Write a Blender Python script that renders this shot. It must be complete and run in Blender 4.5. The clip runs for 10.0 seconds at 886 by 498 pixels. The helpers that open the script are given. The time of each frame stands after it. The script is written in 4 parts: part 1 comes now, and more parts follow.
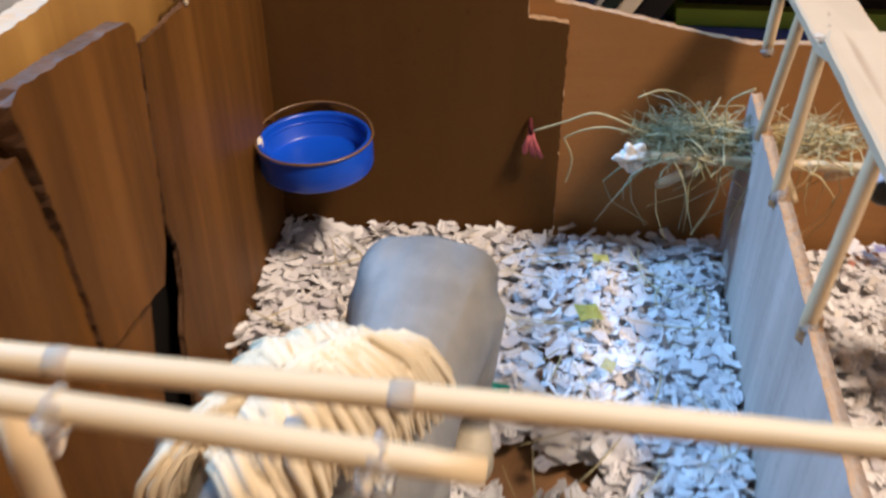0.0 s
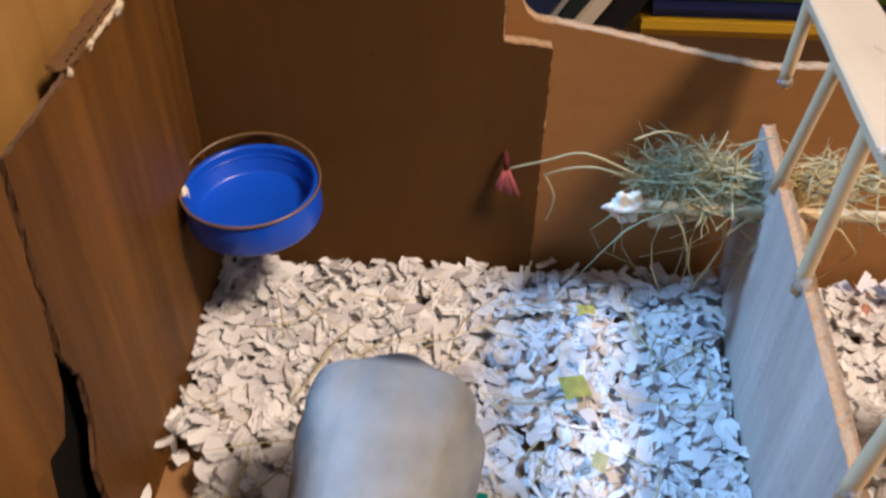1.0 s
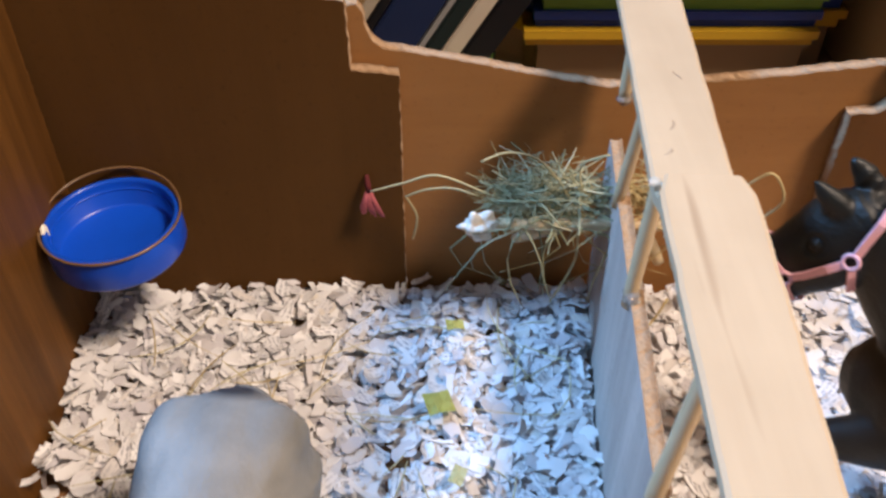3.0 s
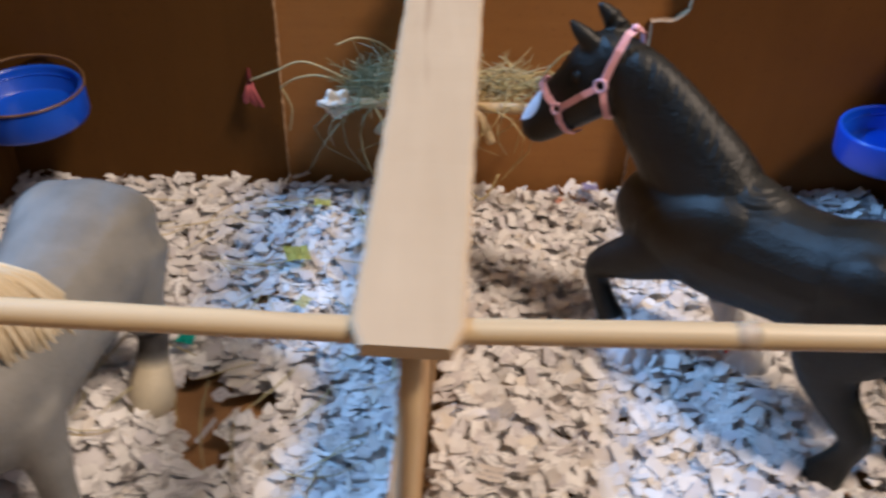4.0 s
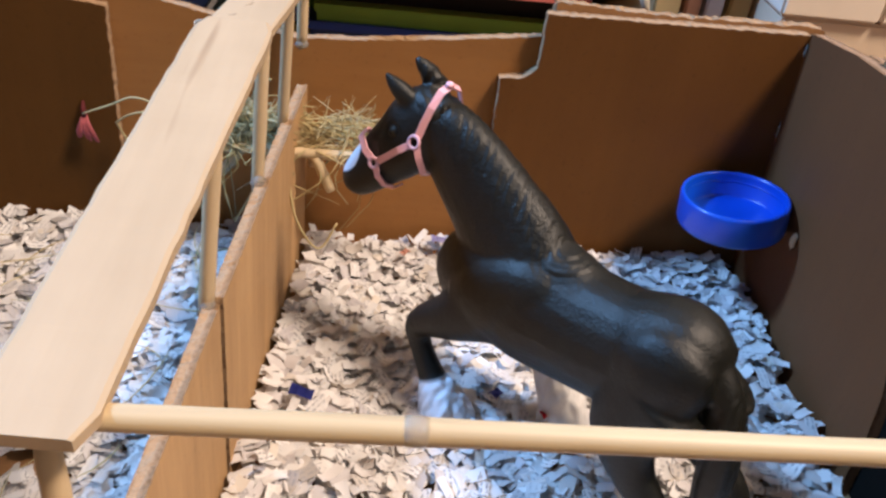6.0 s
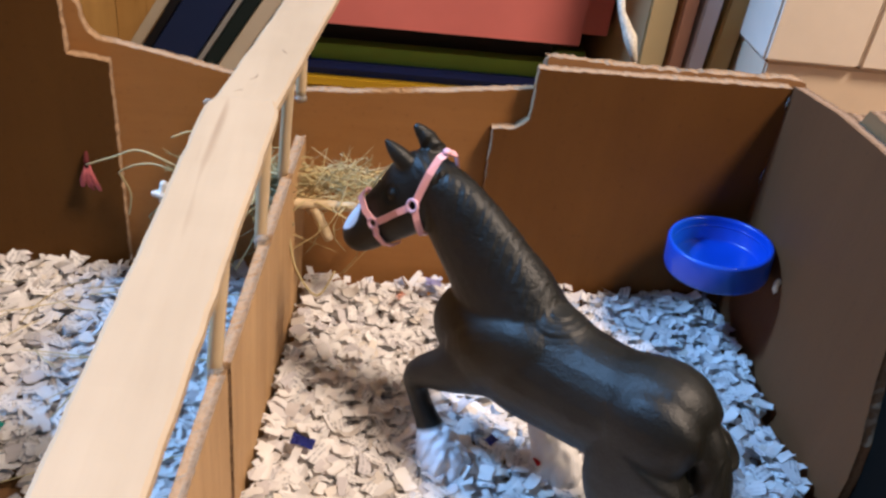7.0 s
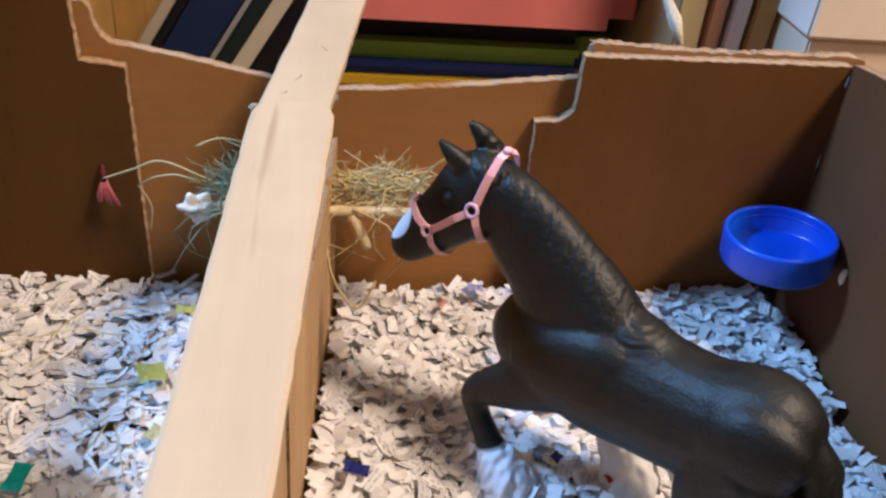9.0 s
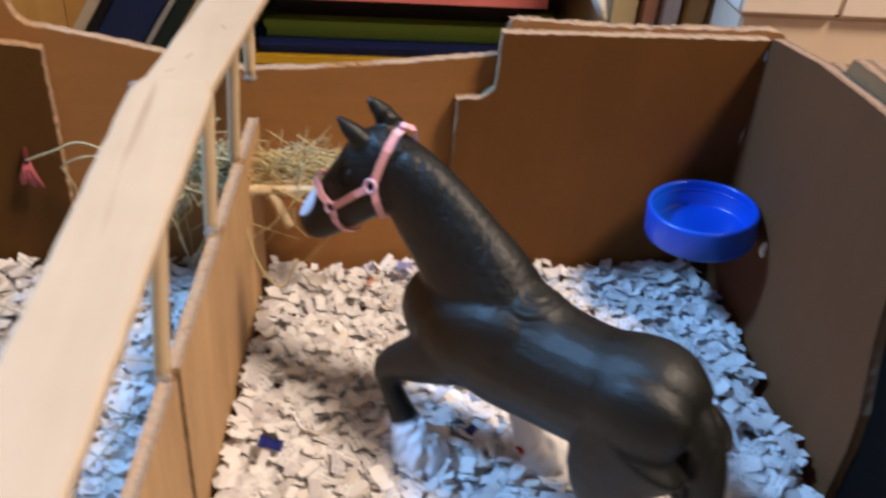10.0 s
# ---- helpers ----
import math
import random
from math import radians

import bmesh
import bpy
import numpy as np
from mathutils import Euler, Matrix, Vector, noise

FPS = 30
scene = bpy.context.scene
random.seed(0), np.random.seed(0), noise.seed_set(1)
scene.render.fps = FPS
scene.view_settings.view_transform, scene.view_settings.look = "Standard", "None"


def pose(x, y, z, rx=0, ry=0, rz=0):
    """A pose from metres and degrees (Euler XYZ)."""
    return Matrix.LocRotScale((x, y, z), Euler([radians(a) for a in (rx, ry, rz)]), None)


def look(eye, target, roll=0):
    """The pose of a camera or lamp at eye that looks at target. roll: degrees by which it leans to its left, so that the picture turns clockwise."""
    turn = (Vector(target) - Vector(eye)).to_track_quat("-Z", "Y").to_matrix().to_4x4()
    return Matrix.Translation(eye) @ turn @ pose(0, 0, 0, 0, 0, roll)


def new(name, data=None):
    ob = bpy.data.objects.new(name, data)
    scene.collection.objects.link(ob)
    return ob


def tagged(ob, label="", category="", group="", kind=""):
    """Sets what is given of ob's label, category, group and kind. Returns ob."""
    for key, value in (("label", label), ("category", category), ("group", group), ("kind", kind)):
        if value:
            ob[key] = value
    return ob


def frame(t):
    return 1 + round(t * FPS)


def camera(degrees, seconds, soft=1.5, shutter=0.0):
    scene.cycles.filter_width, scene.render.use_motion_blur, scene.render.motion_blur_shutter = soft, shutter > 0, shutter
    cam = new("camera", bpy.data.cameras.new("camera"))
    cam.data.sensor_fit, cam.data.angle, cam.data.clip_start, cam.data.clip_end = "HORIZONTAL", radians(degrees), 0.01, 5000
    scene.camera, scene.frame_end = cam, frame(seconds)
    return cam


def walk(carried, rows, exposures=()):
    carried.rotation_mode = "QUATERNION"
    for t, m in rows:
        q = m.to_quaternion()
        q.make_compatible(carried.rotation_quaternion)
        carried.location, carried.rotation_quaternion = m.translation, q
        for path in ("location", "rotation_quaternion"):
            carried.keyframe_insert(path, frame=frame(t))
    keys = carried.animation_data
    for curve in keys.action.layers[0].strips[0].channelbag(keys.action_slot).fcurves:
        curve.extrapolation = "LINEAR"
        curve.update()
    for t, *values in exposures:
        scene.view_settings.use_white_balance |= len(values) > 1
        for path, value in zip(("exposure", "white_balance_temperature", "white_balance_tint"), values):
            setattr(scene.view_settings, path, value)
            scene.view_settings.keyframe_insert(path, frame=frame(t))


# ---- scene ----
cam = camera(54.1, 10.0, soft=2.6, shutter=0.5)
PATH = [
    (0, (0.0330, 0.0135, 0.1825), (0.0178, 0.1777, 0.0694), 0.13),
    (0.5, (0.0278, 0.0545, 0.1866), (0.0181, 0.2132, 0.0653), 2.76),
    (1, (0.0266, 0.0777, 0.1980), (0.0218, 0.2277, 0.0657), 1.21),
    (1.5, (0.0243, 0.0899, 0.2075), (0.0203, 0.2390, 0.0743), 0.45),
    (2, (0.0349, 0.0923, 0.2023), (0.0351, 0.2403, 0.0677), 1.42),
    (2.2, (0.0480, 0.0930, 0.2038), (0.0480, 0.2404, 0.0687), 1.00),
    (3.3, (0.0646, 0.0567, 0.2090), (0.0688, 0.2086, 0.0790), 0.46),
    (3.5, (0.0754, 0.0290, 0.2054), (0.0785, 0.1868, 0.0825), -0.22),
    (3.8, (0.0910, 0.0040, 0.1880), (0.0941, 0.1657, 0.0704), 0.70),
    (4, (0.1018, 0.0017, 0.1835), (0.1071, 0.1626, 0.0648), 2.38),
    (4.2, (0.1170, 0.0080, 0.1840), (0.1213, 0.1719, 0.0696), 3.30),
    (4.5, (0.1268, 0.0104, 0.1914), (0.1323, 0.1753, 0.0783), 3.96),
    (5, (0.1412, 0.0135, 0.1859), (0.1539, 0.1787, 0.0739), 5.39),
    (6.3, (0.1376, 0.0107, 0.1868), (0.1569, 0.1758, 0.0756), 7.67),
    (6.5, (0.1379, 0.0149, 0.1934), (0.1580, 0.1802, 0.0827), 7.70),
    (7, (0.1332, 0.0127, 0.2042), (0.1548, 0.1778, 0.0935), 7.85),
    (7.5, (0.1291, 0.0067, 0.1874), (0.1510, 0.1715, 0.0762), 7.78),
    (8, (0.1392, 0.0119, 0.2033), (0.1621, 0.1772, 0.0931), 6.70),
    (8.5, (0.1316, 0.0171, 0.2048), (0.1548, 0.1819, 0.0939), 6.02),
    (9, (0.1165, 0.0323, 0.1950), (0.1405, 0.1963, 0.0831), 5.94),
    (9.5, (0.1177, 0.0324, 0.1997), (0.1427, 0.1953, 0.0865), 5.72),
    (10, (0.1407, 0.0269, 0.1965), (0.1657, 0.1887, 0.0816), 5.47),
]
walk(cam, [(t, look(eye, target, roll)) for t, eye, target, roll in PATH], exposures=[(0.0, 0.18), (0.5, 0.20), (1, 0.18), (1.5, 0.25), (2, 0.22), (3.3, 0.13), (3.5, 0.08), (4.0, -0.30), (4.5, -0.19), (5.0, 0.10), (6.5, 0.14), (8.0, 0.16), (9.0, 0.10), (9.5, 0.02), (10.0, 0.08)])

# ---------------------------------------------------------------- light
world = bpy.data.worlds.new("room_air")
scene.world = world
world.use_nodes = True
bg = world.node_tree.nodes["Background"]
bg.inputs["Color"].default_value = (0.92, 0.92, 1.0, 1)
bg.inputs["Strength"].default_value = 0.115


def area(name, eye, target, size, watts, colour, shape="DISK"):
    data = bpy.data.lights.new(name, "AREA")
    data.shape, data.size, data.energy, data.color = shape, size, watts, colour
    ob = new(name, data)
    ob.matrix_world = look(eye, target)
    return ob


CENTRE = (0.12, 0.2, 0.02)
# warm ceiling lamp high on the right, cool daylight from a lower window on the left
area("ceiling_lamp_light", (0.12 + 0.75, 0.2 - 0.36, 0.02 + 1.5), CENTRE, 0.34, 37.5, (1.0, 0.785, 0.625))
area("window_light", (-0.90, 0.42, 1.145), (0.05, 0.2, 0.0), 0.18, 35.0, (0.25, 0.53, 1.0), "SQUARE")


# ---------------------------------------------------------------- helpers
def part(name, bm, material, parent=None, label="", smooth=False):
    """Links a bmesh as one mesh object, under a thing or a part."""
    me = bpy.data.meshes.new(name)
    bm.to_mesh(me)
    bm.free()
    for m in material if isinstance(material, (list, tuple)) else [material]:
        me.materials.append(m)
    if smooth:
        for p in me.polygons:
            p.use_smooth = True
    ob = new(name, me)
    if parent is not None:
        ob.parent = parent
    if label:
        ob["label"] = label
    return ob


def holder(name, label, category, group="", kind=""):
    return tagged(new(name), label, category, group, kind)


def box(bm, x0, x1, y0, y1, z0, z1, mat=0, bevel=0.0):
    vs = [bm.verts.new((x, y, z)) for x in (x0, x1) for y in (y0, y1) for z in (z0, z1)]
    idx = ((0, 1, 3, 2), (4, 6, 7, 5), (0, 4, 5, 1), (2, 3, 7, 6), (0, 2, 6, 4), (1, 5, 7, 3))
    fs = [bm.faces.new([vs[i] for i in f]) for f in idx]
    for f in fs:
        f.material_index = mat
    if bevel:
        es = list({e for f in fs for e in f.edges})
        bmesh.ops.bevel(bm, geom=es, offset=bevel, segments=2, affect="EDGES", clamp_overlap=True)
    return fs


def tube(bm, points, radii, sides=8, mat=0, cap=True):
    """A tube through points with a radius at each."""
    pts = [Vector(p) for p in points]
    rings = []
    ref = Vector((0.31, 0.17, 0.93))
    for i, p in enumerate(pts):
        d = (pts[min(i + 1, len(pts) - 1)] - pts[max(i - 1, 0)]).normalized()
        a = d.cross(ref)
        if a.length < 1e-3:
            a = d.cross(Vector((1, 0, 0)))
        a.normalize()
        b = d.cross(a)
        r = radii[i] if isinstance(radii, (list, tuple)) else radii
        rings.append([bm.verts.new(p + r * (math.cos(q) * a + math.sin(q) * b)) for q in (2 * math.pi * k / sides for k in range(sides))])
    for r0, r1 in zip(rings, rings[1:]):
        for k in range(sides):
            f = bm.faces.new((r0[k], r0[(k + 1) % sides], r1[(k + 1) % sides], r1[k]))
            f.material_index, f.smooth = mat, True
    if cap:
        for r in (rings[0][::-1], rings[-1]):
            bm.faces.new(r).material_index = mat
    return rings


def loft(bm, sections, sides=16, mat=0):
    """Closed skin through elliptical sections: centre, side vector, up vector."""
    rings = []
    for c, a, b in sections:
        c, a, b = Vector(c), Vector(a), Vector(b)
        rings.append([bm.verts.new(c + math.cos(q) * a + math.sin(q) * b) for q in (2 * math.pi * k / sides for k in range(sides))])
    for r0, r1 in zip(rings, rings[1:]):
        for k in range(sides):
            f = bm.faces.new((r0[k], r0[(k + 1) % sides], r1[(k + 1) % sides], r1[k]))
            f.material_index, f.smooth = mat, True
    for r in (rings[0][::-1], rings[-1]):
        bm.faces.new(r).material_index = mat


def panel(outline, thick, step=0.0016, rough=0.0003, seed=0, two_sided=False):
    """A board of card from an outline in x, z, front at y = 0 and back at y = thick; liner is slot 0, torn edge slot 1."""
    rnd = random.Random(seed)
    pts = []
    n = len(outline)
    for i in range(n):
        a, b = Vector(outline[i]), Vector(outline[(i + 1) % n])
        k = max(1, int((b - a).length / step))
        pts += [a.lerp(b, j / k) for j in range(k)]
    bm = bmesh.new()
    front, mid, back = [], [], []
    for p in pts:
        j = lambda s: rnd.uniform(-s, s)
        front.append(bm.verts.new((p.x + j(rough), 0, p.y + j(rough))))
        mid.append(bm.verts.new((p.x + j(rough * 1.6), thick * 0.5, p.y + j(rough * 1.6) - rough * 0.8)))
        back.append(bm.verts.new((p.x + j(rough), thick, p.y + j(rough))))
    bm.faces.new(front)
    bm.faces.new(back[::-1]).material_index = 2 if two_sided else 0
    m = len(pts)
    for i in range(m):
        for r0, r1 in ((front, mid), (mid, back)):
            f = bm.faces.new((r0[i], r1[i], r1[(i + 1) % m], r0[(i + 1) % m]))
            f.material_index = 1
    bmesh.ops.recalc_face_normals(bm, faces=bm.faces[:])
    return bm


# ---------------------------------------------------------------- materials
def node_mat(name, rough=0.7, metallic=0.0, spec=0.4):
    m = bpy.data.materials.new(name)
    m.use_nodes = True
    nt = m.node_tree
    b = nt.nodes["Principled BSDF"]
    b.inputs["Roughness"].default_value = rough
    b.inputs["Metallic"].default_value = metallic
    b.inputs["Specular IOR Level"].default_value = spec
    return m, nt, b


def coords(nt, scale, rot=(0, 0, 0), kind="Object"):
    tc, mp = nt.nodes.new("ShaderNodeTexCoord"), nt.nodes.new("ShaderNodeMapping")
    mp.inputs["Scale"].default_value = scale
    mp.inputs["Rotation"].default_value = rot
    nt.links.new(tc.outputs[kind], mp.inputs["Vector"])
    return mp.outputs["Vector"]


def noise_fac(nt, vec, scale, detail=5.0, rough=0.6):
    n = nt.nodes.new("ShaderNodeTexNoise")
    n.inputs["Scale"].default_value, n.inputs["Detail"].default_value, n.inputs["Roughness"].default_value = scale, detail, rough
    nt.links.new(vec, n.inputs["Vector"])
    return n.outputs["Fac"]


def ramp(nt, fac, stops):
    r = nt.nodes.new("ShaderNodeValToRGB")
    els = r.color_ramp.elements
    while len(els) < len(stops):
        els.new(0.5)
    for e, (pos, col) in zip(els, stops):
        e.position, e.color = pos, (*col, 1)
    nt.links.new(fac, r.inputs["Fac"])
    return r.outputs["Color"]


def mix(nt, fac, a, b, mode="MIX"):
    n = nt.nodes.new("ShaderNodeMix")
    n.data_type, n.blend_type = "RGBA", mode
    for sock, v in ((n.inputs[0], fac), (n.inputs[6], a), (n.inputs[7], b)):
        if isinstance(v, (int, float)):
            sock.default_value = v
        elif isinstance(v, tuple):
            sock.default_value = (*v, 1)
        else:
            nt.links.new(v, sock)
    return n.outputs[2]


def bump(nt, b, height, strength, distance):
    n = nt.nodes.new("ShaderNodeBump")
    n.inputs["Strength"].default_value, n.inputs["Distance"].default_value = strength, distance
    nt.links.new(height, n.inputs["Height"])
    nt.links.new(n.outputs["Normal"], b.inputs["Normal"])


def card_mat(name, dark, light, grain=(1, 1, 1), rough=0.75, streak=0.35, spec=0.3):
    """Brown card: blotches, fibre streaks along one axis, faint corrugation relief."""
    m, nt, b = node_mat(name, rough, 0.0, spec)
    v1 = coords(nt, (1, 1, 1))
    v2 = coords(nt, grain)
    blot = noise_fac(nt, v1, 14.0, 4.0)
    fib = noise_fac(nt, v2, 60.0, 6.0, 0.7)
    base = ramp(nt, blot, [(0.3, dark), (0.72, light)])
    streaks = ramp(nt, fib, [(0.35, tuple(c * 0.78 for c in dark)), (0.65, tuple(min(1, c * 1.12) for c in light))])
    col = mix(nt, streak, base, streaks)
    spots = ramp(nt, noise_fac(nt, v1, 420.0, 2.0), [(0.28, (0.72, 0.72, 0.72)), (0.40, (1, 1, 1))])
    col = mix(nt, 0.5, col, spots, "MULTIPLY")
    nt.links.new(col, b.inputs["Base Color"])
    bump(nt, b, fib, 0.35, 0.0006)
    return m


def wood_mat(name, dark, light, grain, rough=0.55):
    m, nt, b = node_mat(name, rough, 0.0, 0.35)
    v = coords(nt, grain)
    fib = noise_fac(nt, v, 45.0, 8.0, 0.65)
    blot = noise_fac(nt, coords(nt, (1, 1, 1)), 30.0, 3.0)
    col = ramp(nt, fib, [(0.3, dark), (0.7, light)])
    col = mix(nt, 0.35, col, ramp(nt, blot, [(0.3, dark), (0.7, light)]))
    flecks = ramp(nt, noise_fac(nt, v, 160.0, 2.0), [(0.27, (0.55, 0.45, 0.38)), (0.36, (1, 1, 1))])
    col = mix(nt, 0.55, col, flecks, "MULTIPLY")
    nt.links.new(col, b.inputs["Base Color"])
    bump(nt, b, fib, 0.4, 0.0005)
    return m


def plain_mat(name, colour, rough=0.5, spec=0.4, vary=0.12, scale=60.0, bumps=0.0):
    m, nt, b = node_mat(name, rough, 0.0, spec)
    f = noise_fac(nt, coords(nt, (1, 1, 1)), scale, 4.0)
    col = ramp(nt, f, [(0.3, tuple(c * (1 - vary) for c in colour)), (0.7, tuple(min(1.0, c * (1 + vary)) for c in colour))])
    nt.links.new(col, b.inputs["Base Color"])
    if bumps:
        bump(nt, b, noise_fac(nt, coords(nt, (1, 1, 1)), scale * 8, 3.0), bumps, 0.0004)
    return m


def shred_mat():
    """Shredded office paper: white, grey and tinted pieces, some with rows of print."""
    m, nt, b = node_mat("shredded_paper", 0.75, 0.0, 0.2)
    geo = nt.nodes.new("ShaderNodeNewGeometry")
    rnd = geo.outputs["Random Per Island"]
    col = ramp(nt, rnd, [(0.0, (0.70, 0.69, 0.69)), (0.30, (0.78, 0.77, 0.76)), (0.55, (0.83, 0.82, 0.81)), (0.68, (0.72, 0.70, 0.70)), (0.84, (0.56, 0.54, 0.56)), (0.95, (0.74, 0.69, 0.62)), (1.0, (0.42, 0.40, 0.40))])
    tc = nt.nodes.new("ShaderNodeTexCoord")
    mp = nt.nodes.new("ShaderNodeMapping")
    mp.inputs["Scale"].default_value = (5.0, 3.0, 1.0)
    nt.links.new(tc.outputs["UV"], mp.inputs["Vector"])
    glyph = ramp(nt, noise_fac(nt, mp.outputs["Vector"], 1.0, 2.0), [(0.47, (0, 0, 0)), (0.52, (1, 1, 1))])
    wave = nt.nodes.new("ShaderNodeTexWave")
    wave.bands_direction = "Y"
    wave.inputs["Scale"].default_value = 0.8
    nt.links.new(tc.outputs["UV"], wave.inputs["Vector"])
    line = ramp(nt, wave.outputs["Fac"], [(0.62, (0, 0, 0)), (0.70, (1, 1, 1))])
    mul = nt.nodes.new("ShaderNodeMath")
    mul.operation = "MULTIPLY"
    nt.links.new(glyph, mul.inputs[0])
    nt.links.new(line, mul.inputs[1])
    pick = nt.nodes.new("ShaderNodeMath")
    pick.operation = "PINGPONG"
    pick.inputs[1].default_value = 0.043
    nt.links.new(rnd, pick.inputs[0])
    some = ramp(nt, pick.outputs[0], [(0.030, (0, 0, 0)), (0.032, (1, 1, 1))])
    mul2 = nt.nodes.new("ShaderNodeMath")
    mul2.operation = "MULTIPLY"
    nt.links.new(mul.outputs[0], mul2.inputs[0])
    nt.links.new(some, mul2.inputs[1])
    col = mix(nt, mul2.outputs[0], col, (0.36, 0.36, 0.38))
    nt.links.new(col, b.inputs["Base Color"])
    tr = nt.nodes.new("ShaderNodeBsdfTranslucent")
    nt.links.new(col, tr.inputs["Color"])
    ms = nt.nodes.new("ShaderNodeMixShader")
    ms.inputs[0].default_value = 0.20
    nt.links.new(b.outputs[0], ms.inputs[1])
    nt.links.new(tr.outputs[0], ms.inputs[2])
    nt.links.new(ms.outputs[0], nt.nodes["Material Output"].inputs["Surface"])
    return m


def hay_mat(name, stops):
    m, nt, b = node_mat(name, 0.6, 0.0, 0.3)
    geo = nt.nodes.new("ShaderNodeNewGeometry")
    nt.links.new(ramp(nt, geo.outputs["Random Per Island"], stops), b.inputs["Base Color"])
    return m


M_DARK = card_mat("dark_brown_card", (0.086, 0.0365, 0.0075), (0.108, 0.0475, 0.0105), (1, 1, 0.08), 0.75, 0.2, 0.15)
M_DARKR = card_mat("brown_card", (0.120, 0.049, 0.0105), (0.150, 0.063, 0.0150), (1, 1, 0.08), 0.72, 0.2, 0.2)
M_TAN = card_mat("tan_card", (0.295, 0.132, 0.038), (0.37, 0.172, 0.055), (0.08, 1, 1), 0.75, 0.3)
M_WOODY = card_mat("brown_painted_card", (0.060, 0.0225, 0.0040), (0.160, 0.067, 0.0140), (1, 1, 0.05), 0.55, 0.75, 0.16)
M_GREYCARD = card_mat("plain_brown_card", (0.112, 0.042, 0.0135), (0.138, 0.053, 0.018), (1, 1, 0.1), 0.75, 0.2)
M_WHITEWASH = card_mat("whitewashed_card", (0.34, 0.29, 0.25), (0.50, 0.44, 0.39), (1, 1, 0.06), 0.75, 0.6)
M_DIVIDER = card_mat("light_tan_card", (0.40, 0.235, 0.105), (0.54, 0.34, 0.165), (1, 1, 0.08), 0.7, 0.5)
def edge_mat(name, dark, mid, light):
    """Cut edge of corrugated card: liners and flutes across its thickness, torn fibres."""
    m, nt, b = node_mat(name, 0.9, 0.0, 0.1)
    tc = nt.nodes.new("ShaderNodeTexCoord")
    wave = nt.nodes.new("ShaderNodeTexWave")
    wave.bands_direction = "Y"
    wave.inputs["Scale"].default_value = 66.0
    wave.inputs["Distortion"].default_value = 0.5
    wave.inputs["Detail Scale"].default_value = 3.0
    nt.links.new(tc.outputs["Object"], wave.inputs["Vector"])
    lines = ramp(nt, wave.outputs["Fac"], [(0.15, dark), (0.45, mid), (0.85, light)])
    torn = ramp(nt, noise_fac(nt, tc.outputs["Object"], 1100.0, 4.0), [(0.30, dark), (0.55, light)])
    nt.links.new(mix(nt, 0.45, lines, torn), b.inputs["Base Color"])
    bump(nt, b, noise_fac(nt, tc.outputs["Object"], 500.0, 3.0), 0.6, 0.0006)
    return m


M_EDGE = edge_mat("torn_card_edge", (0.17, 0.095, 0.048), (0.26, 0.155, 0.085), (0.38, 0.26, 0.16))
M_CARDEDGE = edge_mat("worn_card_edge", (0.11, 0.060, 0.032), (0.20, 0.125, 0.075), (0.30, 0.20, 0.13))
M_BARED = card_mat("bared_brown_card", (0.10, 0.048, 0.018), (0.17, 0.088, 0.038), (1, 0.2, 1), 0.85, 0.5, 0.15)
M_PEEL = plain_mat("peeled_liner", (0.58, 0.47, 0.33), 0.8, 0.2, 0.15, 300.0)
M_BROWNEDGE = card_mat("brown_card_edge", (0.072, 0.034, 0.015), (0.118, 0.058, 0.028), (1, 1, 1), 0.6, 0.6)
M_FLOORCARD = card_mat("floor_card", (0.26, 0.13, 0.05), (0.34, 0.18, 0.08), (0.1, 1, 1), 0.75, 0.3)
M_PLY = wood_mat("honey_plywood", (0.19, 0.088, 0.020), (0.44, 0.245, 0.068), (1.0, 1.0, 0.06))
M_STICK = wood_mat("craft_stick_wood", (0.395, 0.292, 0.182), (0.51, 0.390, 0.255), (1.0, 0.06, 1.0), 0.6)
M_POST = wood_mat("post_wood", (0.50, 0.37, 0.21), (0.64, 0.49, 0.30), (1.0, 1.0, 0.06), 0.6)
M_ROD = wood_mat("bamboo_rod", (0.49, 0.375, 0.22), (0.61, 0.48, 0.30), (0.05, 1.0, 1.0), 0.45)
M_PAPER = shred_mat()
M_HAY = hay_mat("dry_hay", [(0.0, (0.36, 0.27, 0.12)), (0.4, (0.50, 0.40, 0.20)), (0.75, (0.42, 0.38, 0.20)), (1.0, (0.62, 0.52, 0.31))])
M_HAYG = hay_mat("green_hay", [(0.0, (0.20, 0.18, 0.085)), (0.4, (0.30, 0.30, 0.17)), (0.75, (0.38, 0.36, 0.21)), (1.0, (0.48, 0.43, 0.27))])
M_BLUE = plain_mat("blue_plastic", (0.003, 0.066, 0.52), 0.30, 0.5, 0.06)
M_AMBER = plain_mat("brown_rim", (0.16, 0.09, 0.04), 0.3, 0.5)
M_GRAIN = plain_mat("dark_grain", (0.16, 0.11, 0.08), 0.9, 0.1)
M_GLUE = plain_mat("hot_glue", (0.78, 0.72, 0.62), 0.55, 0.5, 0.1, 300.0, 0.3)
M_CLEAR, _nt, _b = node_mat("clear_plastic", 0.12, 0.0, 0.5)
_b.inputs["Base Color"].default_value = (0.92, 0.92, 0.90, 1)
_b.inputs["Transmission Weight"].default_value = 0.85
_b.inputs["IOR"].default_value = 1.25
M_PINK = plain_mat("pink_thread", (0.42, 0.105, 0.115), 0.8, 0.2, 0.3, 300.0)
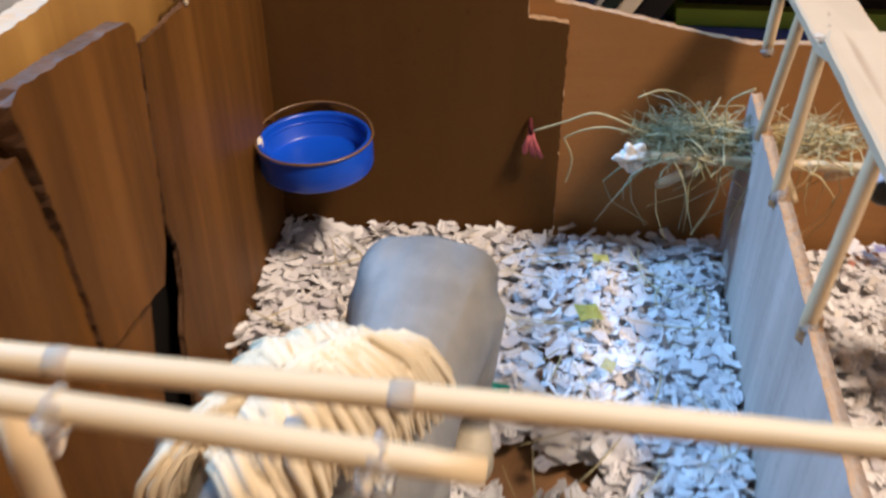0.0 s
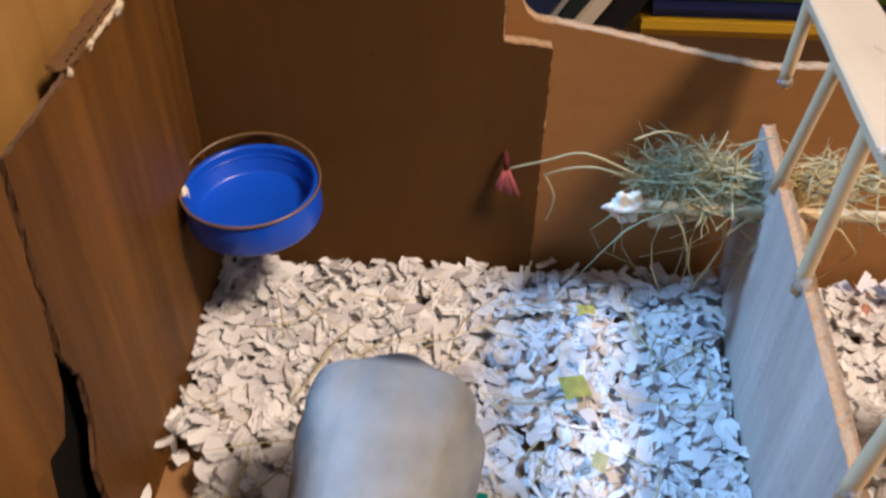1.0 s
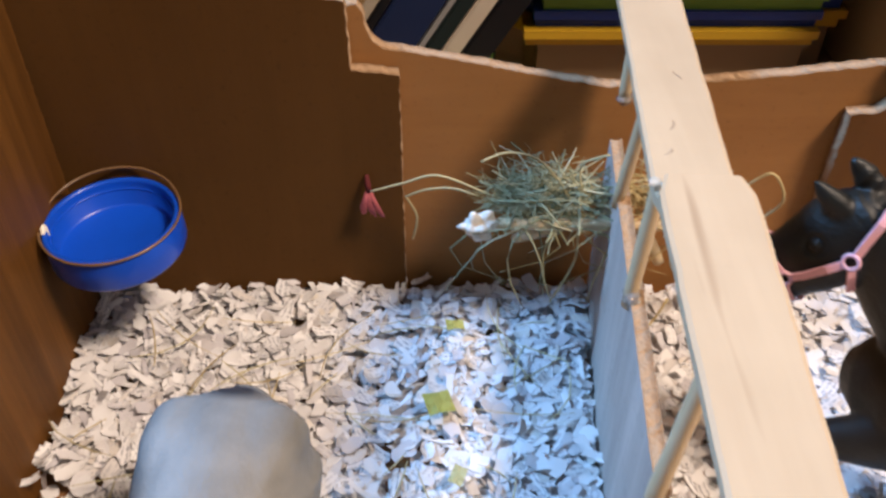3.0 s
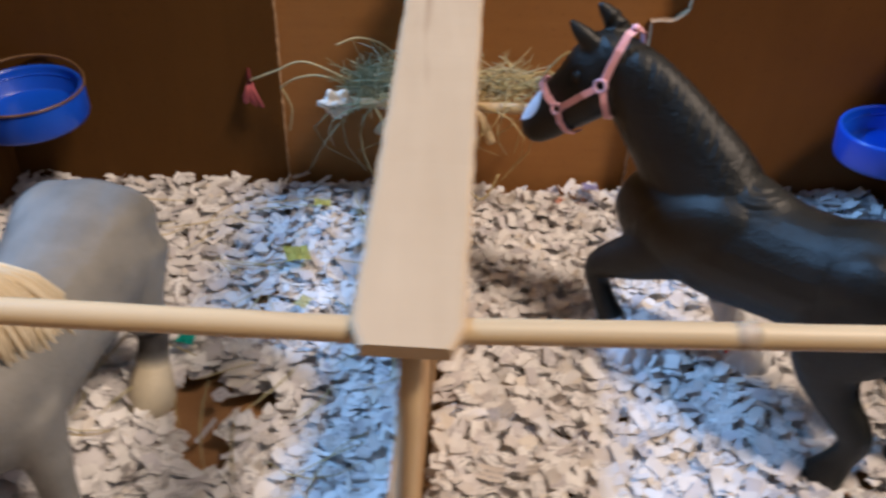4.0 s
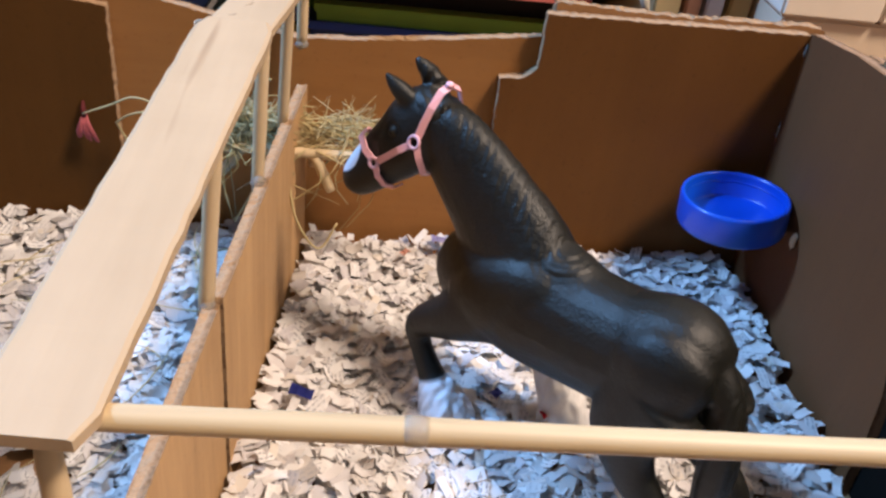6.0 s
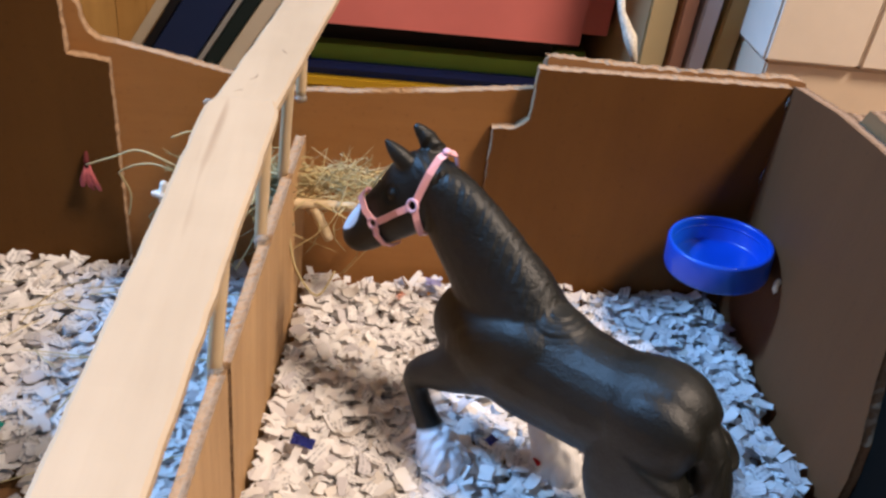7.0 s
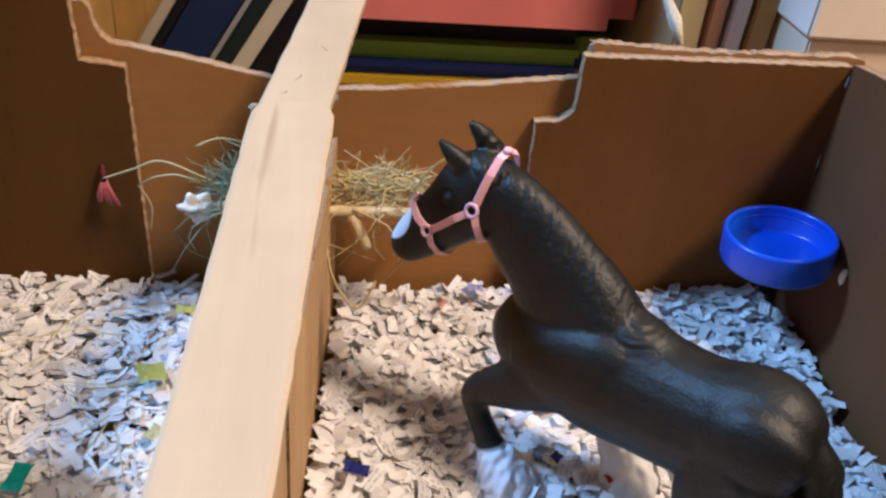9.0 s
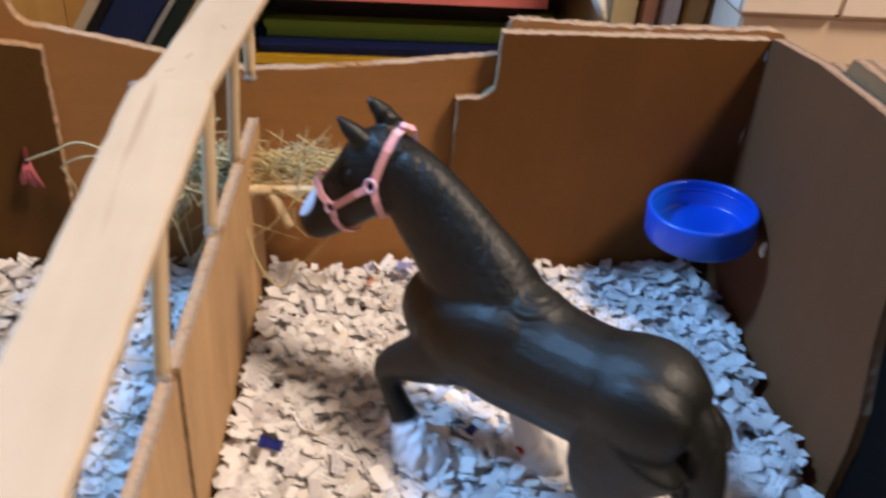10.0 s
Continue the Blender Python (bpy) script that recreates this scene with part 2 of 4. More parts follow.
M_HALTER = plain_mat("pink_halter_rubber", (0.78, 0.42, 0.47), 0.45, 0.4, 0.06)
M_METAL = plain_mat("halter_ring", (0.72, 0.40, 0.44), 0.35, 0.5, 0.1)
# near-black colour standing for shade in wall gaps and open card flutes
M_SHADE = plain_mat("painted_shade", (0.006, 0.005, 0.004), 0.9, 0.1)


def mask_mix(nt, b, base, spots):
    """Paint of a figurine: base colour with patches round points given in object space."""
    tc = nt.nodes.new("ShaderNodeTexCoord")
    col = base
    for centre, radius, soft, colour in spots:
        d = nt.nodes.new("ShaderNodeVectorMath")
        d.operation = "DISTANCE"
        d.inputs[1].default_value = centre
        nt.links.new(tc.outputs["Object"], d.inputs[0])
        r = nt.nodes.new("ShaderNodeMapRange")
        r.inputs["From Min"].default_value, r.inputs["From Max"].default_value = radius, radius + soft
        r.inputs["To Min"].default_value, r.inputs["To Max"].default_value = 1.0, 0.0
        nt.links.new(d.outputs["Value"], r.inputs["Value"])
        col = mix(nt, r.outputs["Result"], col, colour)
    nt.links.new(col, b.inputs["Base Color"])


def horse_mat(name, dark, light, rough, spots, spec=0.5):
    m, nt, b = node_mat(name, rough, 0.0, spec)
    f = noise_fac(nt, coords(nt, (1, 1, 1)), 55.0, 4.0)
    base = ramp(nt, f, [(0.3, dark), (0.7, light)])
    mask_mix(nt, b, base, spots)
    fine = noise_fac(nt, coords(nt, (1, 1, 1)), 1100.0, 4.0)
    bump(nt, b, fine, 0.5, 0.0004)
    return m


# ---------------------------------------------------------------- room shell
def slab(name, dims, material, label, category="", kind="structure"):
    bm = bmesh.new()
    box(bm, *dims)
    ob = part(name, bm, material)
    return tagged(ob, label, category or name, "", kind)


M_TABLE = wood_mat("table_wood", (0.16, 0.09, 0.04), (0.28, 0.16, 0.08), (0.06, 1.0, 1.0))
M_ROOM = plain_mat("room_paint", (0.62, 0.56, 0.48), 0.9, 0.2, 0.05, 3.0)
slab("floor", (-0.95, 1.25, -0.95, 0.95, -0.06, -0.0125), M_TABLE, "brown wooden floor under the stable boxes")
slab("wall_north", (-0.95, 1.25, 0.95, 1.0, -0.06, 2.1), M_ROOM, "plain beige room wall behind the shelf")
slab("wall_east", (1.25, 1.30, -0.95, 1.0, -0.06, 2.1), M_ROOM, "plain beige room wall beside the lamp")

# ---------------------------------------------------------------- stable walls
YB = 0.2955


def card_wall(name, outline, thick, m, materials, label, seed, rough=0.00028):
    bm = panel(outline, thick, seed=seed, rough=rough, two_sided=len(materials) > 2)
    ob = part(name, bm, materials)
    ob.matrix_world = m
    return tagged(ob, label, "cardboard wall", "", "structure")


ZF = -0.0115
card_wall("wall_back_left", [(-0.0585, ZF), (0.0492, ZF), (0.0488, 0.0815), (0.0352, 0.0830), (0.0346, 0.1040), (0.0250, 0.1052), (-0.0200, 0.1062), (-0.0585, 0.1068)], 0.0045,
          pose(0, YB, 0), [M_DARK, M_EDGE], "dark brown cardboard back wall with a cut-out corner", 3)
mid = [(0.020, ZF), (0.1976, ZF), (0.1974, 0.0829)]
mid += [(0.195, 0.0825), (0.165, 0.0788), (0.133, 0.0755), (0.111, 0.0745), (0.089, 0.0785), (0.062, 0.0840), (0.0500, 0.0862), (0.0440, 0.0870), (0.0412, 0.0893), (0.0398, 0.0930), (0.0388, 0.0985), (0.0372, 0.1004), (0.020, 0.1000)]
card_wall("wall_back_middle", mid, 0.0045, pose(0, YB + 0.0050, 0), [M_TAN, M_EDGE], "tan cardboard back wall with a curved cut top edge", 4)
card_wall("wall_back_right", [(0.1825, ZF), (0.2885, ZF), (0.2885, 0.0935), (0.1955, 0.0925), (0.1950, 0.0728), (0.1905, 0.0690), (0.1825, 0.0682)], 0.0048,
          pose(0, YB - 0.0002, 0), [M_DARKR, M_EDGE], "dark brown cardboard back wall with a stepped corner", 5)
card_wall("wall_back_right_liner", [(0.1980, ZF), (0.2950, ZF), (0.2950, 0.0938), (0.2900, 0.0948), (0.2400, 0.0940), (0.2150, 0.0946), (0.1985, 0.0952)], 0.0046,
          pose(0, YB + 0.0049, 0), [M_FLOORCARD, M_EDGE], "second layer of cardboard behind the dark back wall", 16, 0.0005)
# side walls: outline x runs along the wall, turned to face inwards
card_wall("wall_left_rear", [(-0.0140, ZF), (0.092, ZF), (0.093, 0.1075), (0.050, 0.1075), (0.0, 0.1075), (-0.0026, 0.1085), (-0.0037, 0.099), (-0.0055, 0.087), (-0.0067, 0.075), (-0.0082, 0.062), (-0.0046, 0.052), (-0.0065, 0.039), (-0.0120, 0.028)], 0.0016,
          pose(-0.0545, 0.2010, 0, 0, 0, 90), [M_WOODY, M_BROWNEDGE], "brown painted cardboard side wall with worn edge", 6)
card_wall("wall_left_front", [(0.006, 0.0560), (0.0110, 0.0553), (0.0250, 0.0535), (0.0385, 0.0512), (0.0418, 0.0560), (0.0443, 0.0620), (0.0468, 0.075), (0.0483, 0.088), (0.0497, 0.100), (0.0508, 0.108), (0.0508, 0.1130), (0.0492, 0.1152), (0.0455, 0.1165), (0.002, 0.1205), (-0.0015, 0.1185), (0.0010, 0.105), (0.0030, 0.092)], 0.0045,
          pose(-0.0530, 0.1430, 0, 0, 0, 90), [M_WOODY, M_BROWNEDGE], "brown painted cardboard flap with rounded corners", 7)
card_wall("wall_left_near", [(-0.09, ZF), (0.0190, ZF), (0.0185, 0.072), (0.0118, 0.092), (0.0083, 0.1090), (-0.09, 0.1120)], 0.0045,
          pose(-0.0545, 0.1330, 0, 0, 0, 90), [M_WOODY, M_BROWNEDGE], "brown painted cardboard side wall near the rail", 8)
card_wall("wall_left_lower", [(-0.03, ZF), (0.0290, ZF), (0.0330, 0.0360), (0.0380, 0.0520), (0.0300, 0.0600), (-0.03, 0.0620)], 0.0030,
          pose(-0.0566, 0.1430, 0, 0, 0, 90), [M_WOODY, M_BROWNEDGE], "brown painted cardboard board under the flap", 15)
card_wall("wall_left_outer", [(-0.20, ZF), (0.30, ZF), (0.30, 0.1235), (-0.20, 0.1235)], 0.006,
          pose(-0.0640, 0.1330, 0, 0, 0, 90), [M_PLY, M_STICK], "honey coloured plywood outer wall with pale top", 9)
card_wall("wall_right_rear", [(0.0, ZF), (0.1120, ZF), (0.1115, 0.015), (0.1098, 0.027), (0.1062, 0.037), (0.1030, 0.047), (0.1008, 0.057), (0.0970, 0.082), (0.0962, 0.1010), (0.060, 0.1005), (0.0330, 0.0990), (0.0, 0.0942)], 0.0045,
          pose(0.2880, 0.2960, 0, 0, 0, -90), [M_GREYCARD, M_CARDEDGE], "brown cardboard side wall with a torn top edge", 10, 0.00012)
card_wall("wall_right_near", [(0.1440, ZF), (0.300, ZF), (0.300, 0.1005), (0.1000, 0.1005), (0.1040, 0.082), (0.1110, 0.062), (0.1180, 0.0480), (0.1210, 0.0430), (0.1300, 0.0310), (0.1390, 0.0230), (0.1430, 0.010)], 0.0045,
          pose(0.2865, 0.2960, 0, 0, 0, -90), [M_GREYCARD, M_GREYCARD], "brown cardboard side wall beyond a dark slit", 11, 0.00012)
card_wall("wall_right_outer", [(0.02, ZF), (0.300, ZF), (0.300, 0.1030), (0.0800, 0.1012), (0.0765, 0.1055), (0.0600, 0.1050), (0.0405, 0.1042), (0.0385, 0.0990), (0.030, 0.0985)], 0.0075,
          pose(0.2932, 0.2960, 0, 0, 0, -90), [M_FLOORCARD, M_CARDEDGE], "second layer of torn cardboard outside the side wall", 12)

# black sheets set behind the wall gaps, shade put in as solid colour
slab("gap_shadow_left", (-0.0630, -0.0610, 0.150, 0.210, ZF, 0.100), M_SHADE, "near-black sheet painted as shade behind the torn side wall")
slab("gap_shadow_right", (0.2915, 0.2928, 0.130, 0.205, ZF, 0.094), M_SHADE, "near-black sheet painted as shade in the side wall slit")
bm = bmesh.new()
box(bm, -0.064, 0.294, -0.02, 0.300, -0.0124, -0.0105)
tagged(part("stable_floor", bm, M_FLOORCARD), "tan cardboard stable floor under the shredded paper", "floor", "", "structure")

# divider between the stalls, two boards with an open joint
DIV = math.degrees(math.atan(0.078))
card_wall("divider_rear", [(0.0, ZF), (0.1190, ZF), (0.1190, 0.0600), (0.0550, 0.0578), (0.0, 0.0562)], 0.0036,
          pose(0.1062, 0.1765, 0, 0, 0, 90 - DIV), [M_DIVIDER, M_EDGE, M_WHITEWASH], "cardboard stall divider, tan and whitewashed", 13)
card_wall("divider_front", [(-0.0850, ZF), (-0.0012, ZF), (-0.0012, 0.0555), (-0.0850, 0.0535)], 0.0036,
          pose(0.1056, 0.1765, 0, 0, 0, 90 - DIV + 0.5), [M_DIVIDER, M_EDGE, M_WHITEWASH], "cardboard stall divider board near the rail", 14)
# ---------------------------------------------------------------- fence on the divider
def plank(p0, p1, width0, width1, thick, seed, round_end=True, side=None):
    """A flat craft stick from p0 to p1 (middle of its top), with rounded ends and a slightly wavy outline."""
    rnd = random.Random(seed)
    a, b = Vector(p0), Vector(p1)
    d = (b - a).normalized()
    s = d.cross(Vector((0, 0, 1))).normalized() if side is None else Vector(side)
    up = s.cross(d).normalized()
    n = 26
    bm = bmesh.new()
    rows = []
    for i in range(n + 1):
        t = i / n
        w = (width0 + (width1 - width0) * t) / 2 * (1 + rnd.uniform(-0.018, 0.018))
        if round_end:
            e = min(t, 1 - t) * (b - a).length
            if e < 0.004:
                w *= 0.80 + 0.20 * math.sqrt(max(0.0, 1 - (1 - e / 0.004) ** 2))
        c = a.lerp(b, t) + up * rnd.uniform(-0.0001, 0.0001)
        rows.append([bm.verts.new(c - s * w), bm.verts.new(c - s * w * 0.9 + up * 0.0003), bm.verts.new(c + s * w * 0.9 + up * 0.0003), bm.verts.new(c + s * w),
                     bm.verts.new(c + s * w - up * thick), bm.verts.new(c - s * w - up * thick)])
    for r0, r1 in zip(rows, rows[1:]):
        for k in range(6):
            bm.faces.new((r0[k], r0[(k + 1) % 6], r1[(k + 1) % 6], r1[k]))
    bm.faces.new(rows[0][::-1])
    bm.faces.new(rows[-1])
    bmesh.ops.recalc_face_normals(bm, faces=bm.faces[:])
    return bm


def dowel(p0, p1, r, seed, seg=12, sides=12, wob=0.04):
    rnd = random.Random(seed)
    a, b = Vector(p0), Vector(p1)
    pts = [a.lerp(b, i / seg) for i in range(seg + 1)]
    rad = [r * (1 + rnd.uniform(-wob, wob)) for _ in pts]
    rad[0] *= 0.85
    rad[-1] *= 0.85
    bm = bmesh.new()
    tube(bm, pts, rad, sides)
    return bm


def blob(centre, size, seed, cuts=2, rough=0.25):
    bm = bmesh.new()
    bmesh.ops.create_icosphere(bm, subdivisions=cuts, radius=1.0)
    off = Vector((seed * 3.1, seed * 1.7, 0))
    for v in bm.verts:
        k = 1 + rough * 2 * (noise.noise(v.co * 1.9 + off)) 
        v.co = Vector((v.co.x * size[0], v.co.y * size[1], v.co.z * size[2])) * k + Vector(centre)
    return bm


fence = holder("divider_fence", "pale craft stick rail on thin wooden posts along the divider", "fence")
part("top_stick", plank((0.1002, 0.0835, 0.1072), (0.1068, 0.2040, 0.1146), 0.0152, 0.0172, 0.0019, 1), M_STICK, fence)
part("top_stick", plank((0.1050, 0.1960, 0.1122), (0.1196, 0.3400, 0.1061), 0.0152, 0.0168, 0.0019, 2), M_STICK, fence)
for k, (base, top, r) in enumerate([((0.1134, 0.2932, 0.0748), (0.1138, 0.2928, 0.1064), 0.0018), ((0.1098, 0.2680, 0.0560), (0.1126, 0.2610, 0.1078), 0.0018),
                                    ((0.1068, 0.2309, 0.0540), (0.1092, 0.2318, 0.1091), 0.0019), ((0.1020, 0.1756, 0.0510), (0.1068, 0.1762, 0.1108), 0.0019),
                                    ((0.0990, 0.0900, -0.0110), (0.1010, 0.0880, 0.1055), 0.0019)]):
    part("post", dowel(base, top, r, 20 + k, 8, 10), M_POST, fence)
for k, (c, s) in enumerate([((0.1072, 0.2300, 0.0575), (0.0024, 0.0026, 0.0026)), ((0.1134, 0.2925, 0.0755), (0.0022, 0.0015, 0.0015)), ((0.0982, 0.2040, 0.1134), (0.0014, 0.0010, 0.0007)),
                            ((0.1028, 0.1750, 0.0550), (0.0020, 0.0022, 0.0020))]):
    part("glue_blob", blob(c, s, 30 + k), M_CLEAR, fence, "clear hot glue blob", True)
for k, (x, y, z, ln, rz) in enumerate([(0.1066, 0.2260, 0.11120, 0.0075, 62), (0.1040, 0.2160, 0.1117, 0.004, 40), (0.1120, 0.2460, 0.11035, 0.0060, 95), (0.1095, 0.2700, 0.1093, 0.003, 85)]):
    bm = bmesh.new()
    a = Vector((math.cos(radians(rz)), math.sin(radians(rz)), -0.043))
    c = Vector((x, y, z - 0.00012))
    tube(bm, [c - a * ln * 0.5, c - a * ln * 0.1 + Vector((0.0005, 0, 0)), c + a * ln * 0.2 - Vector((0.0004, 0, 0)), c + a * ln * 0.5], [0.00006, 0.00018, 0.00016, 0.00006], 5)
    part("grain_mark", bm, M_GRAIN, fence, "dark crack in the wood grain")

rail = holder("front_rail", "bamboo rods tied across the stall fronts", "rail")
part("rod", dowel((-0.0900, 0.0895, 0.1130), (0.1010, 0.0895, 0.1046), 0.0019, 41, 24), M_ROD, rail)
part("rod", dowel((0.1000, 0.0895, 0.1050), (0.2900, 0.0895, 0.1052), 0.0019, 42, 24), M_ROD, rail)
part("rod", dowel((-0.0900, 0.0765, 0.1245), (0.0318, 0.0765, 0.1105), 0.0018, 43, 16), M_ROD, rail)
for x, y, z in [(0.1465, 0.0895, 0.1051), (-0.0218, 0.0895, 0.1100), (0.0210, 0.0895, 0.1081)]:
    bm = bmesh.new()
    tube(bm, [(x - 0.0016, y, z), (x - 0.0007, y, z), (x + 0.0007, y, z), (x + 0.0016, y, z)], [0.0019, 0.0021, 0.0021, 0.0019], 14)
    part("tie", bm, M_CLEAR, rail, "clear plastic band round the rod", True)
for k, (x, y, z) in enumerate([(-0.0148, 0.0765, 0.1150), (0.0200, 0.0765, 0.1108)]):
    part("tie", blob((x, y - 0.0003, z - 0.0006), (0.0019, 0.0024, 0.0029), 90 + k, 3, 0.5), M_CLEAR, rail, "lump of clear glue round the rod", True)
bm = dowel((-0.0266, 0.0845, 0.1085), (-0.0290, 0.0862, -0.0110), 0.0023, 44, 10)
part("post", bm, M_POST, rail)


# ---------------------------------------------------------------- water tubs
def water_tub(centre, radius, height, tilt, label, ring):
    """A screw cap glued to the wall as a tub: ribbed side, open top, floor inside."""
    ob = holder("water_tub", label, "tub", "water tubs")
    prof = [(0.0, 0.0), (0.90, 0.0), (0.975, 0.06), (1.0, 0.16), (1.0, 0.90), (0.985, 0.985), (0.95, 1.0), (0.915, 0.985), (0.905, 0.90), (0.895, 0.70), (0.865, 0.66), (0.855, 0.30), (0.80, 0.25), (0.0, 0.25)]
    n = 72
    bm = bmesh.new()
    rings = []
    for r, z in prof:
        if r == 0.0:
            rings.append([bm.verts.new((0, 0, z * height))])
        else:
            rings.append([bm.verts.new((radius * r * math.cos(2 * math.pi * k / n), radius * r * math.sin(2 * math.pi * k / n), z * height)) for k in range(n)])
    for r0, r1 in zip(rings, rings[1:]):
        for k in range(n):
            q = (k + 1) % n
            if len(r0) == 1:
                bm.faces.new((r0[0], r1[q], r1[k]))
            elif len(r1) == 1:
                bm.faces.new((r0[k], r0[q], r1[0]))
            else:
                bm.faces.new((r0[k], r0[q], r1[q], r1[k]))
    bmesh.ops.recalc_face_normals(bm, faces=bm.faces[:])
    part("bowl", bm, M_BLUE, ob, "", True)
    bm = bmesh.new()
    for z, rr in ((0.72, 0.894),):
        tube(bm, [(radius * rr * math.cos(q), radius * rr * math.sin(q), height * z) for q in (2 * math.pi * k / 60 for k in range(61))], 0.00035, 6, 0, False)
    part("thread", bm, M_BLUE, ob, "", True)
    if ring:
        bm = bmesh.new()
        pts = [(radius * 1.015 * math.cos(q), radius * 1.015 * math.sin(q), height * 1.02 + 0.0030 * max(0.0, math.sin(q - 0.2))) for q in (2 * math.pi * k / 48 for k in range(49))]
        tube(bm, pts, 0.00042, 6, 0, False)
        part("rim_ring", bm, M_AMBER, ob, "thin brown ring round the rim", True)
    ob.matrix_world = pose(*centre, *tilt)
    return ob


water_tub((-0.0352, 0.2752, 0.0345), 0.0197, 0.0118, (1.5, -1.5, 0), "blue plastic cap used as a water tub in the corner", True)
water_tub((0.2698, 0.2715, 0.0298), 0.0191, 0.0122, (-2.0, -5.0, 0), "blue plastic cap glued in the corner as a water tub", False)
tagged(part("glue_drip", blob((0.2870, 0.2570, 0.0335), (0.0010, 0.0013, 0.0032), 3), M_GLUE, None, "", True), "drip of clear hot glue under the blue tub", "glue")
tagged(part("glue_drip", blob((-0.0535, 0.2700, 0.0440), (0.0010, 0.0020, 0.0035), 5), M_GLUE, None, "", True), "drip of clear hot glue beside the blue tub", "glue")
for k in range(2):
    c = (0.2872, 0.2945 - 0.0003 * k, (0.088, 0.058)[k])
    tagged(part("glue_seam", blob(c, (0.0004, 0.0005, 0.0022 + 0.001 * (k % 2)), 60 + k), M_CLEAR, None, "", True), "bead of dried hot glue in the wall corner", "glue", "corner glue beads")


# ---------------------------------------------------------------- hay rack
rack = holder("hay_rack", "thin wooden hay rack rods across the divider", "hay rack")
part("rack_rod", dowel((0.0680, 0.2728, 0.0455), (0.1560, 0.2728, 0.0446), 0.0018, 51, 12, 10), M_ROD, rack)
for k, (a, b) in enumerate([((0.1205, 0.2722, 0.0440), (0.1262, 0.2700, 0.0325)), ((0.1420, 0.2725, 0.0435), (0.1440, 0.2930, 0.0300)), ((0.0955, 0.2728, 0.0440), (0.0850, 0.2900, 0.0250)), ((0.1180, 0.2930, 0.0300), (0.1205, 0.2722, 0.0440))]):
    part("rack_strut", dowel(a, b, 0.0018, 53 + k, 6, 8), M_ROD, rack)
part("glue_end", blob((0.0716, 0.2722, 0.0452), (0.0050, 0.0036, 0.0044), 8, 4, 0.38), M_GLUE, rack, "lump of white glue on the rod end", True)


def hay(name, x0, x1, count, seed, material, label, ends):
    """A heap of fine stalks between the rack rod and the wall."""
    rnd = random.Random(seed)
    bm = bmesh.new()
    for _ in range(count):
        c = Vector((rnd.uniform(x0, x1), rnd.gauss(0.2825, 0.0050), 0.0460 + abs(rnd.gauss(0, 0.0036))))
        if c.y > 0.294:
            c.y = 0.292
        q, up = rnd.uniform(0, 2 * math.pi), rnd.gauss(0.05, 0.32)
        d = Vector((math.cos(q), 0.55 * math.sin(q), up)).normalized()
        ln = rnd.uniform(0.008, 0.024)
        bend = Vector((rnd.gauss(0, 1), rnd.gauss(0, 0.5), rnd.gauss(-0.5, 0.8))) * ln * 0.22
        pts = [c + d * ln * (t - 0.5) + bend * (4 * t * (1 - t) - 0.5) for t in (0, 0.25, 0.5, 0.75, 1)]
        pts = [Vector((p.x, min(p.y, 0.2945), p.z)) for p in pts]
        r = rnd.choice((0.00013, 0.00018, 0.00024, 0.00034))
        tube(bm, pts, [r * 0.7, r, r, r, r * 0.5], 4, 0, False)
    for _ in range(ends):
        c = Vector((rnd.uniform(x0 + 0.004, x1 - 0.004), rnd.uniform(0.268, 0.280), 0.047))
        d = Vector((rnd.gauss(0, 0.010), rnd.gauss(-0.001, 0.004), -rnd.uniform(0.012, 0.034)))
        side = Vector((rnd.gauss(0, 0.008), rnd.gauss(-0.003, 0.003), 0.004))
        pts = [c + d * t + side * (4 * t * (1 - t)) for t in (0, 0.25, 0.5, 0.75, 1)]
        tube(bm, pts, [0.0003, 0.0003, 0.00026, 0.0002, 0.00012], 4, 0, False)
    return tagged(part(name, bm, material), label, "hay", "", "stuff")


hay("hay_heap", 0.0790, 0.1060, 430, 71, M_HAYG, "heap of pale green hay on the rack", 13)
hay("hay_heap", 0.1120, 0.1440, 180, 72, M_HAY, "heap of golden dry hay on the rack", 12)


def straw(points, r, label):
    bm = bmesh.new()
    pts = []
    P = [Vector(p) for p in points]
    for i in range(len(P) - 1):
        p0, p1, p2, p3 = P[max(i - 1, 0)], P[i], P[i + 1], P[min(i + 2, len(P) - 1)]
        for k in range(5):
            t = k / 5
            pts.append(0.5 * ((2 * p1) + (-p0 + p2) * t + (2 * p0 - 5 * p1 + 4 * p2 - p3) * t * t + (-p0 + 3 * p1 - 3 * p2 + p3) * t ** 3))
    pts.append(P[-1])
    tube(bm, pts, r, 5)
    return tagged(part("straw", bm, M_HAY), label, "straw", "loose straws")


straw([(0.0395, 0.2890, 0.0450), (0.0500, 0.2860, 0.0505), (0.0600, 0.2830, 0.0555), (0.0740, 0.2790, 0.0520), (0.0850, 0.2780, 0.0470)], 0.00036, "long dry straw reaching from the hay to the tassel")
straw([(0.0500, 0.2900, 0.0420), (0.0560, 0.2870, 0.0470), (0.0640, 0.2840, 0.0500), (0.0720, 0.2800, 0.0500)], 0.00036, "curved straw hanging from the hay heap")
straw([(0.0500, 0.2905, 0.0420), (0.0535, 0.2900, 0.0340), (0.0520, 0.2910, 0.0240)], 0.0004, "thin straw drooping along the tan wall")
